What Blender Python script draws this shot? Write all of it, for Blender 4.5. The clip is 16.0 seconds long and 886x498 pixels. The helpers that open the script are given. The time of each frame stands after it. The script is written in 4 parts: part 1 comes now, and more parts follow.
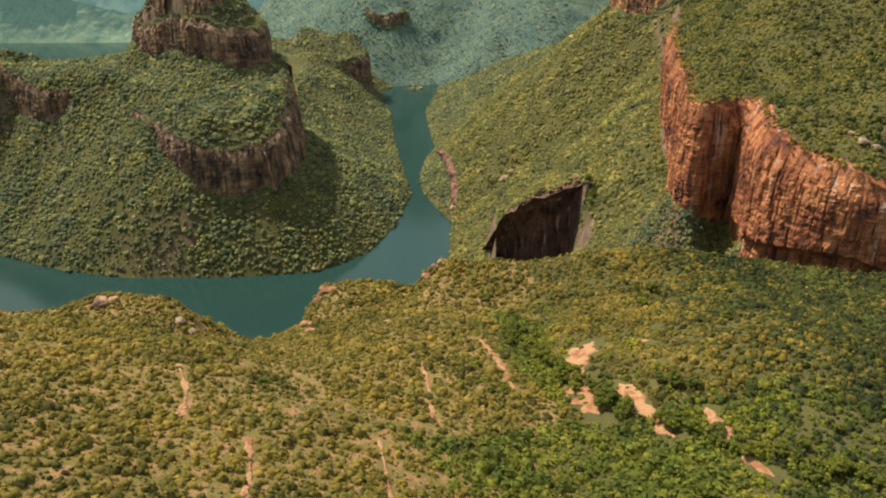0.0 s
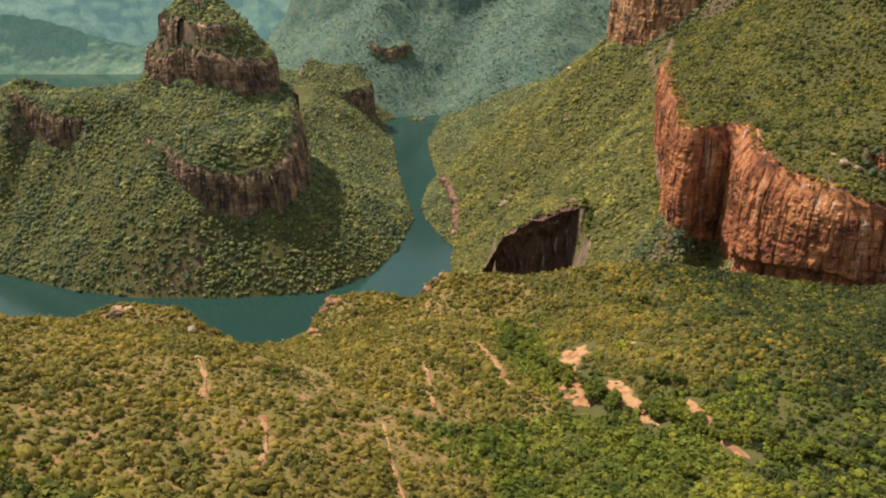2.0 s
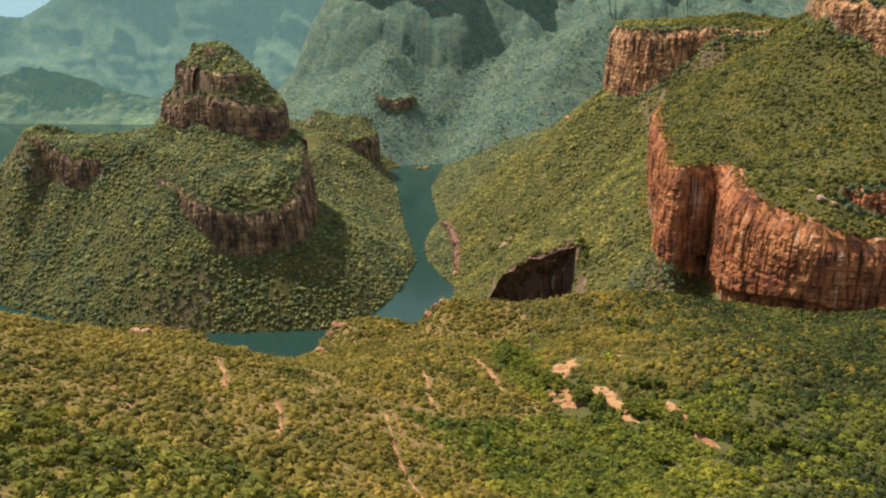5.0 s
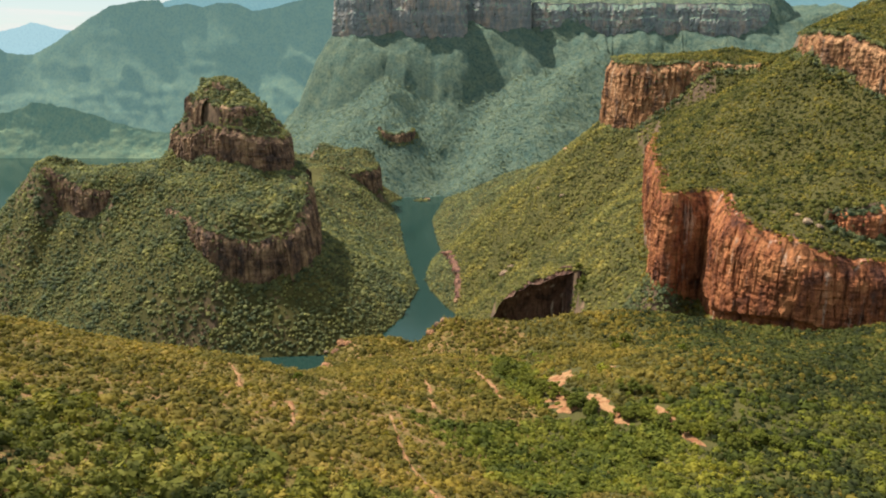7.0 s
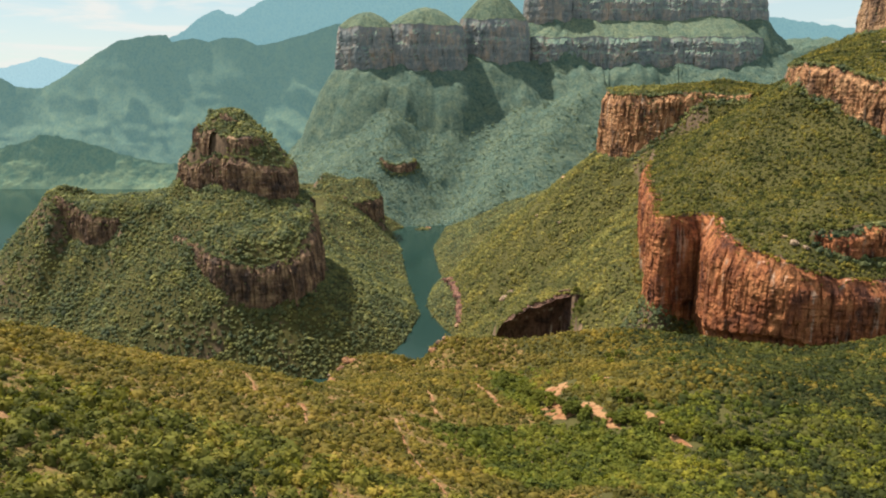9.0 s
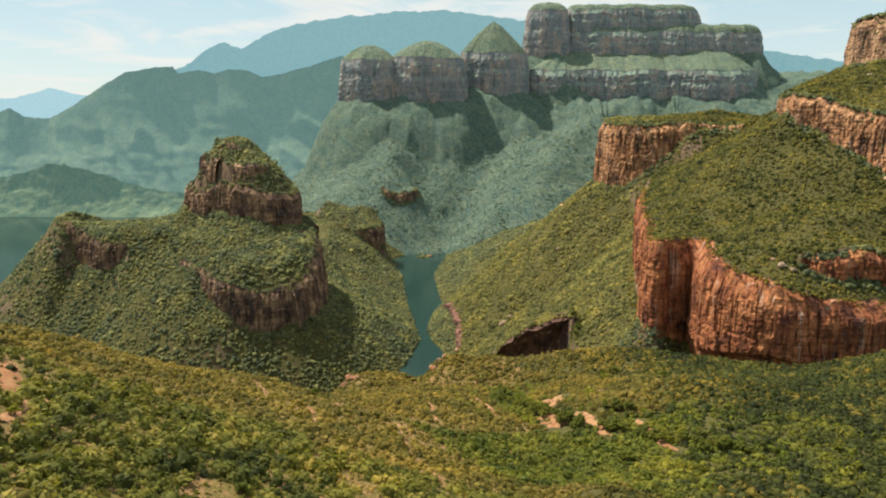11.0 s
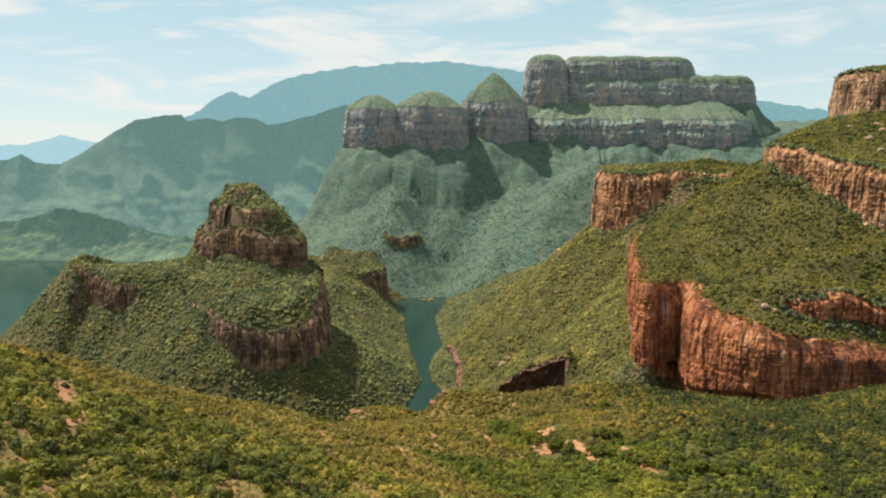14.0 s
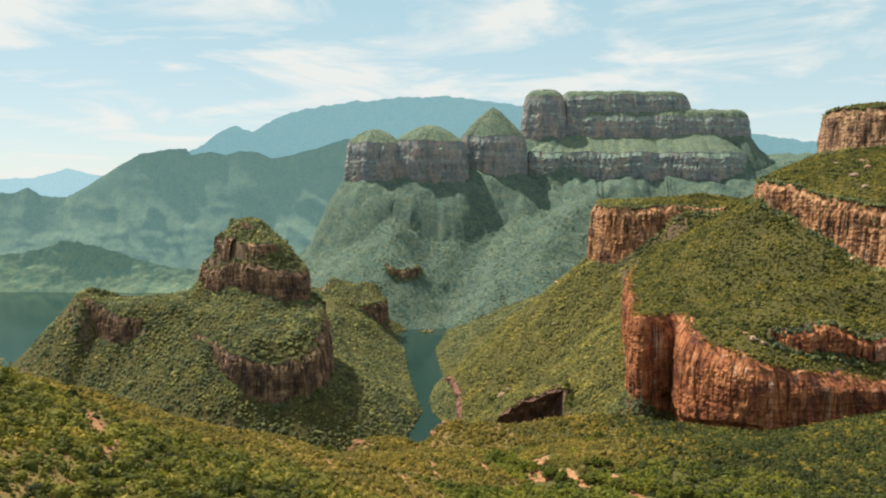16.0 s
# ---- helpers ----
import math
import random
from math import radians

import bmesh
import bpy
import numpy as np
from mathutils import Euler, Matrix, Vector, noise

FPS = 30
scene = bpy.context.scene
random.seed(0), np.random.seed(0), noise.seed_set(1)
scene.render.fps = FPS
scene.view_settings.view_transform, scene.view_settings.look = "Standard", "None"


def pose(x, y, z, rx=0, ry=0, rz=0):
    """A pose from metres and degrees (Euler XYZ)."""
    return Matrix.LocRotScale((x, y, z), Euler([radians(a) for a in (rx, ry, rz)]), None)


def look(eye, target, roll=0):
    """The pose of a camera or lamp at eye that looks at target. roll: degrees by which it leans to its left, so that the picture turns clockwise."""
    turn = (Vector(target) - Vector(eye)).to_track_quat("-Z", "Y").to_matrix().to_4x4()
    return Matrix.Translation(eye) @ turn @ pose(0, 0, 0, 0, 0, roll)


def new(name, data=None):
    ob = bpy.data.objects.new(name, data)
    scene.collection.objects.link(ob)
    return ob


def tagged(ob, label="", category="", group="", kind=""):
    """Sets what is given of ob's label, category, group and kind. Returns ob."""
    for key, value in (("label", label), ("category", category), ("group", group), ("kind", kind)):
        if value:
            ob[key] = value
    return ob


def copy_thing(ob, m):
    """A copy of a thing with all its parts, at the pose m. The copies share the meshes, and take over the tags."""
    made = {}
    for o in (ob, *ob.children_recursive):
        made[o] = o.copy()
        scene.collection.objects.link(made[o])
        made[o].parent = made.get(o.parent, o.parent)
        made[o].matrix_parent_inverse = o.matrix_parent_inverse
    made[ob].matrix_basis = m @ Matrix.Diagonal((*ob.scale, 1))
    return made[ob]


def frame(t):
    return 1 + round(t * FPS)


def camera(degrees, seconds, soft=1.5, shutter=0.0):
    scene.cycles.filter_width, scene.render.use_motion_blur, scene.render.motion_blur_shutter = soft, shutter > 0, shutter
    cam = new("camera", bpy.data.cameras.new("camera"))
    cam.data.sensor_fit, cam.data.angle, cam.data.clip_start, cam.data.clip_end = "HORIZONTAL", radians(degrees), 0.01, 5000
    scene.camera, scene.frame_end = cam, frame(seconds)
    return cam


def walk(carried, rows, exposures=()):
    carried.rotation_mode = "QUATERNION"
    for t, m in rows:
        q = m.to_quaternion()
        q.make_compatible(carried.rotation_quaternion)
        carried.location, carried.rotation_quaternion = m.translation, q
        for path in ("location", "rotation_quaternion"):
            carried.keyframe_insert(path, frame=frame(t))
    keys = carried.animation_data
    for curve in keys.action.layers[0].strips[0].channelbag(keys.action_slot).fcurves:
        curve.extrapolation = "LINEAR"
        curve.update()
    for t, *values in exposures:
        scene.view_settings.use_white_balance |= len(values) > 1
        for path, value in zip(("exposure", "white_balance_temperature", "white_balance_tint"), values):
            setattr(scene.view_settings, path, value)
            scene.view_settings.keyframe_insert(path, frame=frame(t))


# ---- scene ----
cam = camera(61.59, 16.0, soft=2.0)
PATH = [
    (0.0, pose(0.00, -0.00, 708.00, 64.648, 0.291, -0.000)),
    (0.5, pose(-0.27, -11.81, 707.12, 65.235, 0.242, 0.019)),
    (1.0, pose(-0.35, -23.61, 706.18, 65.874, 0.200, 0.072)),
    (1.5, pose(-0.05, -35.12, 705.18, 66.531, 0.134, 0.144)),
    (2.0, pose(0.57, -46.26, 704.09, 67.189, 0.091, 0.208)),
    (2.5, pose(1.50, -57.16, 702.86, 67.899, 0.051, 0.270)),
    (3.0, pose(2.53, -67.83, 701.45, 68.643, -0.001, 0.358)),
    (3.5, pose(3.31, -78.25, 699.89, 69.374, -0.054, 0.425)),
    (4.0, pose(3.73, -88.60, 698.25, 70.116, -0.101, 0.484)),
    (4.2, pose(3.89, -92.74, 697.56, 70.334, -0.119, 0.505)),
    (6.5, pose(4.76, -140.31, 689.43, 73.356, -0.121, 0.633)),
    (7.0, pose(4.77, -151.47, 688.38, 74.008, -0.099, 0.646)),
    (7.5, pose(4.80, -162.60, 687.55, 74.616, -0.075, 0.674)),
    (8.0, pose(4.79, -173.64, 686.94, 75.226, -0.009, 0.687)),
    (8.5, pose(4.80, -184.74, 686.41, 75.837, 0.033, 0.684)),
    (9.0, pose(4.73, -196.00, 685.79, 76.428, 0.037, 0.681)),
    (9.2, pose(4.73, -200.46, 685.49, 76.662, 0.095, 0.705)),
    (11.5, pose(6.08, -249.26, 680.64, 79.383, -0.134, 0.774)),
    (12.0, pose(6.58, -259.80, 680.01, 79.973, -0.105, 0.813)),
    (12.5, pose(7.11, -270.52, 679.97, 80.531, -0.088, 0.851)),
    (13.0, pose(7.50, -281.45, 681.13, 81.087, -0.106, 0.888)),
    (13.5, pose(7.77, -292.40, 683.72, 81.692, -0.156, 0.901)),
    (14.0, pose(8.06, -303.47, 687.12, 82.280, -0.241, 0.900)),
    (14.5, pose(8.46, -314.82, 690.89, 82.884, -0.235, 0.898)),
    (15.0, pose(8.93, -326.46, 694.71, 83.485, -0.195, 0.906)),
    (15.5, pose(9.57, -338.28, 698.35, 84.045, -0.165, 0.922)),
    (16.0, pose(10.34, -350.23, 701.75, 84.595, -0.135, 0.931)),
]
walk(cam, PATH, [(0.0, 1.1), (16.0, 1.1)])

# ---- sky, sun ----
SUN_ELEV, SUN_AZ = 59.0, -61.0      # degrees; azimuth from +y towards +x
sun_dir = Vector((math.sin(radians(SUN_AZ)) * math.cos(radians(SUN_ELEV)),
                  math.cos(radians(SUN_AZ)) * math.cos(radians(SUN_ELEV)), math.sin(radians(SUN_ELEV))))
world = bpy.data.worlds.new("sky")
scene.world = world
world.use_nodes = True
wn, wl = world.node_tree.nodes, world.node_tree.links
wn.clear()
sky = wn.new("ShaderNodeTexSky")
sky.sky_type, sky.sun_disc = "NISHITA", False
sky.sun_elevation, sky.sun_rotation = radians(SUN_ELEV), radians(SUN_AZ)
sky.air_density, sky.dust_density, sky.ozone_density, sky.altitude = 1.0, 0.35, 1.0, 1300
bg = wn.new("ShaderNodeBackground")
bg.inputs["Strength"].default_value = 0.12
wout = wn.new("ShaderNodeOutputWorld")
# thin streaked clouds on a flat layer
wco = wn.new("ShaderNodeTexCoord")
wsep = wn.new("ShaderNodeSeparateXYZ")
wl.new(wco.outputs["Generated"], wsep.inputs[0])


def wmath(op, a, b):
    n = wn.new("ShaderNodeMath")
    n.operation = op
    for i, v in enumerate((a, b)):
        if isinstance(v, float):
            n.inputs[i].default_value = v
        else:
            wl.new(v, n.inputs[i])
    return n.outputs[0]


wlift = wmath("ADD", wmath("MAXIMUM", wsep.outputs["Z"], 0.0), 0.10)
wcomb = wn.new("ShaderNodeCombineXYZ")
wl.new(wmath("DIVIDE", wsep.outputs["X"], wlift), wcomb.inputs[0])
wl.new(wmath("MULTIPLY", wmath("DIVIDE", wsep.outputs["Y"], wlift), 1.0), wcomb.inputs[1])
wcomb.inputs[2].default_value = 3.7
wnoise = wn.new("ShaderNodeTexNoise")
wnoise.inputs["Scale"].default_value, wnoise.inputs["Detail"].default_value, wnoise.inputs["Roughness"].default_value = 1.0, 9.0, 0.6
wnoise.inputs["Distortion"].default_value = 0.5
wl.new(wcomb.outputs[0], wnoise.inputs["Vector"])
wramp = wn.new("ShaderNodeValToRGB")
wramp.color_ramp.elements[0].position, wramp.color_ramp.elements[0].color = 0.46, (0, 0, 0, 1)
wramp.color_ramp.elements[1].position, wramp.color_ramp.elements[1].color = 0.60, (0.9, 0.9, 0.9, 1)
wl.new(wnoise.outputs["Fac"], wramp.inputs[0])
wmix = wn.new("ShaderNodeMix")
wmix.data_type = "RGBA"
wmix.inputs[7].default_value = (3.4, 3.45, 3.3, 1)
wl.new(wramp.outputs[0], wmix.inputs[0])
# pale thin veil over the whole sky
wveil = wn.new("ShaderNodeMix")
wveil.data_type = "RGBA"
wveil.inputs[0].default_value = 0.88
whaze = wn.new("ShaderNodeValToRGB")
whaze.color_ramp.elements[0].position, whaze.color_ramp.elements[0].color = 0.0, (0.60, 0.69, 0.69, 1)
whaze.color_ramp.elements.new(0.95).color = (0.56, 0.80, 0.88, 1)
whaze.color_ramp.elements[1].position, whaze.color_ramp.elements[1].color = 0.30, (0.365, 0.60, 0.645, 1)
wl.new(wsep.outputs["Z"], whaze.inputs[0])
wgain = wn.new("ShaderNodeMix")
wgain.data_type, wgain.blend_type = "RGBA", "MULTIPLY"
wgain.inputs[0].default_value = 1.0
wgain.inputs[7].default_value = (4.0, 4.0, 4.0, 1)
wl.new(whaze.outputs[0], wgain.inputs[6])
wl.new(wgain.outputs[2], wveil.inputs[7])
wl.new(sky.outputs[0], wveil.inputs[6])
wl.new(wveil.outputs[2], wmix.inputs[6])
wl.new(wmix.outputs[2], bg.inputs[0])
wl.new(bg.outputs[0], wout.inputs[0])
sun_data = bpy.data.lights.new("sun", "SUN")
sun_data.energy, sun_data.angle, sun_data.color = 4.2, radians(0.6), (1.0, 0.90, 0.75)
sun = new("sun", sun_data)
sun.matrix_world = look(sun_dir * 3000, (0, 0, 0))


# ---- materials ----
def material(name):
    m = bpy.data.materials.new(name)
    m.use_nodes = True
    nt = m.node_tree
    return m, nt, nt.nodes["Principled BSDF"]


def node(nt, kind, **values):
    n = nt.nodes.new(kind)
    for k, v in values.items():
        n.inputs[k.replace("_", " ")].default_value = v
    return n


def noise_tex(nt, scale, detail=3.0, rough=0.55, stretch=(1, 1, 1)):
    geo = nt.nodes.new("ShaderNodeNewGeometry")
    mp = nt.nodes.new("ShaderNodeMapping")
    mp.inputs["Scale"].default_value = stretch
    n = node(nt, "ShaderNodeTexNoise", Scale=scale, Detail=detail, Roughness=rough)
    nt.links.new(geo.outputs["Position"], mp.inputs["Vector"])
    nt.links.new(mp.outputs[0], n.inputs["Vector"])
    return n.outputs["Fac"]


def ramp(nt, fac, stops):
    r = nt.nodes.new("ShaderNodeValToRGB")
    while len(r.color_ramp.elements) < len(stops):
        r.color_ramp.elements.new(0.5)
    for e, (p, c) in zip(r.color_ramp.elements, stops):
        e.position, e.color = p, (*c, 1) if len(c) == 3 else c
    nt.links.new(fac, r.inputs[0])
    return r.outputs["Color"]


def mix(nt, fac, a, b, kind="MIX"):
    m = nt.nodes.new("ShaderNodeMix")
    m.data_type, m.blend_type = "RGBA", kind
    for sock, val in ((m.inputs[0], fac), (m.inputs[6], a), (m.inputs[7], b)):
        if hasattr(val, "links"):
            nt.links.new(val, sock)
        else:
            sock.default_value = val if isinstance(val, float) else (*val, 1)
    return m.outputs[2]


def bump(nt, bsdf, height, strength, distance):
    b = node(nt, "ShaderNodeBump", Strength=strength, Distance=distance)
    nt.links.new(height, b.inputs["Height"])
    nt.links.new(b.outputs[0], bsdf.inputs["Normal"])


def bare(bsdf, rough=0.95):
    bsdf.inputs["Roughness"].default_value = rough
    bsdf.inputs["Specular IOR Level"].default_value = 0.15


def ground_material(name, grass, dry, soil, soil_at=0.62):
    m, nt, b = material(name)
    bare(b)
    big = noise_tex(nt, 0.012, 4)
    mid = noise_tex(nt, 0.09, 4, 0.65)
    fine = noise_tex(nt, 0.8, 3)
    c = mix(nt, ramp(nt, big, [(0.35, (0, 0, 0)), (0.65, (1, 1, 1))]), grass, dry)
    c = mix(nt, ramp(nt, mid, [(soil_at, (0, 0, 0)), (soil_at + 0.09, (1, 1, 1))]), c, soil)
    c = mix(nt, 0.55, c, ramp(nt, fine, [(0.3, (0.35, 0.35, 0.35)), (0.7, (1, 1, 1))]), "MULTIPLY")
    geo = nt.nodes.new("ShaderNodeNewGeometry")
    sep = nt.nodes.new("ShaderNodeSeparateXYZ")
    nt.links.new(geo.outputs["True Normal"], sep.inputs[0])
    add = nt.nodes.new("ShaderNodeMath")
    add.operation = "MULTIPLY_ADD"
    add.inputs[1].default_value, add.inputs[2].default_value = 0.35, -0.175
    nt.links.new(mid, add.inputs[0])
    tot = nt.nodes.new("ShaderNodeMath")
    nt.links.new(add.outputs[0], tot.inputs[0])
    nt.links.new(sep.outputs["Z"], tot.inputs[1])
    stone = ramp(nt, noise_tex(nt, 1.0, 5, 0.65, (0.12, 0.12, 0.04)), [(0.3, (0.05, 0.038, 0.03)), (0.5, (0.11, 0.075, 0.05)), (0.68, (0.20, 0.135, 0.085))])
    c = mix(nt, ramp(nt, tot.outputs[0], [(0.50, (1, 1, 1)), (0.60, (0, 0, 0))]), c, stone)
    nt.links.new(c, b.inputs["Base Color"])
    bump(nt, b, fine, 0.7, 1.2)
    return m


def leaf_material(name, stops, leaf=(0.72, 1.25)):
    """Leaves: a tone for each bush, a lighter or darker cast over wide patches, small differences from leaf tuft to leaf tuft."""
    m, nt, b = material(name)
    bare(b, 0.75)
    geo = nt.nodes.new("ShaderNodeNewGeometry")
    tone = nt.nodes.new("ShaderNodeAttribute")
    tone.attribute_name = "tone"
    c = ramp(nt, tone.outputs["Fac"], stops)
    wide_ = noise_tex(nt, 0.014, 5, 0.68)
    c = mix(nt, 1.0, c, ramp(nt, wide_, [(0.30, (0.62, 0.70, 0.74)), (0.48, (0.94, 0.96, 0.97)), (0.66, (1.28, 1.18, 0.96))]), "MULTIPLY")
    c = mix(nt, 1.0, c, ramp(nt, geo.outputs["Random Per Island"], [(0.0, (leaf[0],) * 3), (1.0, (leaf[1], leaf[1], leaf[1] * 0.92))]), "MULTIPLY")
    nt.links.new(c, b.inputs["Base Color"])
    back = nt.nodes.new("ShaderNodeBsdfTranslucent")       # sun shining through the leaves
    nt.links.new(mix(nt, 1.0, c, (1.25, 1.3, 0.7), "MULTIPLY"), back.inputs["Color"])
    both = nt.nodes.new("ShaderNodeMixShader")
    both.inputs[0].default_value = 0.33
    nt.links.new(b.outputs[0], both.inputs[1])
    nt.links.new(back.outputs[0], both.inputs[2])
    nt.links.new(both.outputs[0], nt.nodes["Material Output"].inputs[0])
    return m


def rock_material(name, light, mid, dark, grain=1.0, pale=(0.52, 0.44, 0.36)):
    """Weathered rock: blotches, thin beds, dark and pale runs of water, fine grain."""
    m, nt, b = material(name)
    bare(b, 0.9)
    g = grain
    blot = noise_tex(nt, 1.0, 6, 0.62, (0.035 * g, 0.035 * g, 0.022 * g))
    runs = noise_tex(nt, 1.0, 5, 0.6, (0.14 * g, 0.14 * g, 0.010 * g))
    wash = noise_tex(nt, 1.0, 4, 0.6, (0.09 * g, 0.09 * g, 0.006 * g))
    beds = noise_tex(nt, 1.0, 5, 0.7, (0.012 * g, 0.012 * g, 0.26 * g))
    fine = noise_tex(nt, 0.5 * g, 6, 0.75, (1, 1, 0.7))
    c = ramp(nt, blot, [(0.36, dark), (0.48, mid), (0.64, light)])
    c = mix(nt, ramp(nt, wash, [(0.60, (0, 0, 0)), (0.70, (0.55, 0.55, 0.55))]), c, pale)
    c = mix(nt, 0.85, c, ramp(nt, runs, [(0.40, (0.34, 0.33, 0.34)), (0.50, (1, 1, 1))]), "MULTIPLY")
    c = mix(nt, 0.55, c, ramp(nt, beds, [(0.38, (0.5, 0.47, 0.46)), (0.47, (1, 1, 1)), (0.62, (1.12, 1.1, 1.08))]), "MULTIPLY")
    c = mix(nt, 0.7, c, ramp(nt, fine, [(0.34, (0.45, 0.43, 0.43)), (0.62, (1.2, 1.2, 1.2))]), "MULTIPLY")
    nt.links.new(c, b.inputs["Base Color"])
    both = nt.nodes.new("ShaderNodeMath")
    nt.links.new(fine, both.inputs[0])
    nt.links.new(beds, both.inputs[1])
    bump(nt, b, both.outputs[0], 1.0, 2.2)
    return m


M_GROUND = ground_material("dry_grass_and_soil", (0.115, 0.095, 0.026), (0.165, 0.125, 0.040), (0.25, 0.145, 0.065), 0.50)
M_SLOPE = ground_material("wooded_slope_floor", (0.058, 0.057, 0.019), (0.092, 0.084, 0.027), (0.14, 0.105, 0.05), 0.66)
M_SOIL = ground_material("red_bare_soil", (0.30, 0.15, 0.07), (0.36, 0.21, 0.105), (0.24, 0.105, 0.05), 0.50)
M_BUSH = leaf_material("bush_leaves", [(0.0, (0.060, 0.056, 0.012)), (0.35, (0.124, 0.102, 0.019)), (0.8, (0.190, 0.144, 0.030)), (1.0, (0.235, 0.168, 0.042))])
M_NEAR = leaf_material("near_bush_leaves", [(0.0, (0.030, 0.039, 0.010)), (0.4, (0.090, 0.095, 0.017)), (0.8, (0.178, 0.165, 0.030)), (1.0, (0.26, 0.205, 0.046))])
M_LUSH = leaf_material("lush_leaves", [(0.0, (0.041, 0.056, 0.012)), (0.4, (0.097, 0.110, 0.016)), (1.0, (0.180, 0.173, 0.025))])
# blue raised in every stop to paint mid-distance haze into the leaves
M_WOOD = leaf_material("wood_canopy_hazed", [(0.0, (0.062, 0.082, 0.050)), (0.5, (0.128, 0.144, 0.070)), (1.0, (0.225, 0.220, 0.088))])
# far leaves: haze put into the colour as a blue lift
M_FARLEAF = leaf_material("far_canopy_hazed", [(0.0, (0.078, 0.126, 0.106)), (0.5, (0.130, 0.174, 0.124)), (1.0, (0.188, 0.222, 0.138))], (0.9, 1.1))
M_UPLAND = leaf_material("upland_leaves", [(0.0, (0.045, 0.052, 0.013)), (0.5, (0.100, 0.098, 0.022)), (1.0, (0.185, 0.152, 0.034))])
# lighter, yellower copy of the wood leaves: sunlight put into the colour
M_BANKWOOD = leaf_material("bank_leaves_sun_toned", [(0.0, (0.065, 0.074, 0.028)), (0.5, (0.150, 0.146, 0.046)), (1.0, (0.245, 0.215, 0.066))])
M_GRASS = leaf_material("dry_grass_blades", [(0.0, (0.12, 0.105, 0.030)), (0.6, (0.21, 0.165, 0.055)), (1.0, (0.30, 0.22, 0.085))])
# dark upland shrubs; on the ridge flank the same dark colour paints shade
M_DARKER = leaf_material("dark_and_shade_toned_leaves", [(0.0, (0.020, 0.028, 0.010)), (0.6, (0.050, 0.060, 0.015)), (1.0, (0.100, 0.100, 0.022))])
M_DARK = leaf_material("dark_leaves", [(0.0, (0.075, 0.09, 0.015)), (1.0, (0.11, 0.118, 0.02))])
M_LIME = leaf_material("yellow_green_leaves", [(0.0, (0.12, 0.14, 0.015)), (1.0, (0.18, 0.18, 0.02))])
M_BARK, _nt, _b = material("grey_bark")
bare(_b)
_nt.links.new(ramp(_nt, noise_tex(_nt, 2.0, 4, 0.6, (1, 1, 0.2)), [(0.3, (0.06, 0.045, 0.03)), (0.7, (0.17, 0.13, 0.09))]), _b.inputs["Base Color"])
M_RED = rock_material("red_sandstone", (0.50, 0.215, 0.095), (0.30, 0.108, 0.05), (0.12, 0.050, 0.035))
M_TAN = rock_material("orange_quartzite", (0.52, 0.30, 0.16), (0.36, 0.18, 0.09), (0.12, 0.07, 0.05))
M_GREY = rock_material("weathered_quartzite", (0.52, 0.34, 0.20), (0.35, 0.205, 0.12), (0.12, 0.08, 0.06))
# weathered rock with its colours lowered to carry the walls' shade
M_BUTTE = rock_material("weathered_butte_rock_shade_toned", (0.38, 0.25, 0.15), (0.17, 0.105, 0.072), (0.065, 0.048, 0.043), 1.0, (0.30, 0.20, 0.13))
M_BANK = rock_material("dark_red_bank_rock", (0.26, 0.14, 0.095), (0.15, 0.075, 0.058), (0.06, 0.036, 0.034), 1.0, (0.24, 0.15, 0.11))
# rock of the hollow, darkened in colour to stand for its deep shade
M_HOLLOW = rock_material("hollow_rock_shade_toned", (0.17, 0.10, 0.075), (0.12, 0.065, 0.05), (0.06, 0.04, 0.036))


def far_material(name, a, b_, haze_glow=None, scale=0.02):
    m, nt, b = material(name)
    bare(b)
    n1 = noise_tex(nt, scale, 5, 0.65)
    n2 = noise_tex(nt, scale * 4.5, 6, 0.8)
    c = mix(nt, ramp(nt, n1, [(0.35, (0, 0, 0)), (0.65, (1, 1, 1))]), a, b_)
    c = mix(nt, 0.3 if haze_glow else 0.8, c, ramp(nt, n2, [(0.36, (0.58, 0.62, 0.62)), (0.62, (1.1, 1.1, 1.1))]), "MULTIPLY")
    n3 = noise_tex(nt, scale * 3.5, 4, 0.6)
    c = mix(nt, 0.35 if haze_glow else 0.6, c, ramp(nt, n3, [(0.40, (0.42, 0.54, 0.6)), (0.50, (1, 1, 1)), (0.62, (1.2, 1.12, 0.95))]), "MULTIPLY")
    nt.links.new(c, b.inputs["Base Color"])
    bump(nt, b, n2, 1.0, 4.0 if haze_glow else 12.0)
    # emission imitates haze in front of the hills; nothing here gives off light
    if haze_glow:
        b.inputs["Emission Color"].default_value = (*haze_glow, 1)
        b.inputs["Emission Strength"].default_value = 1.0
    return m


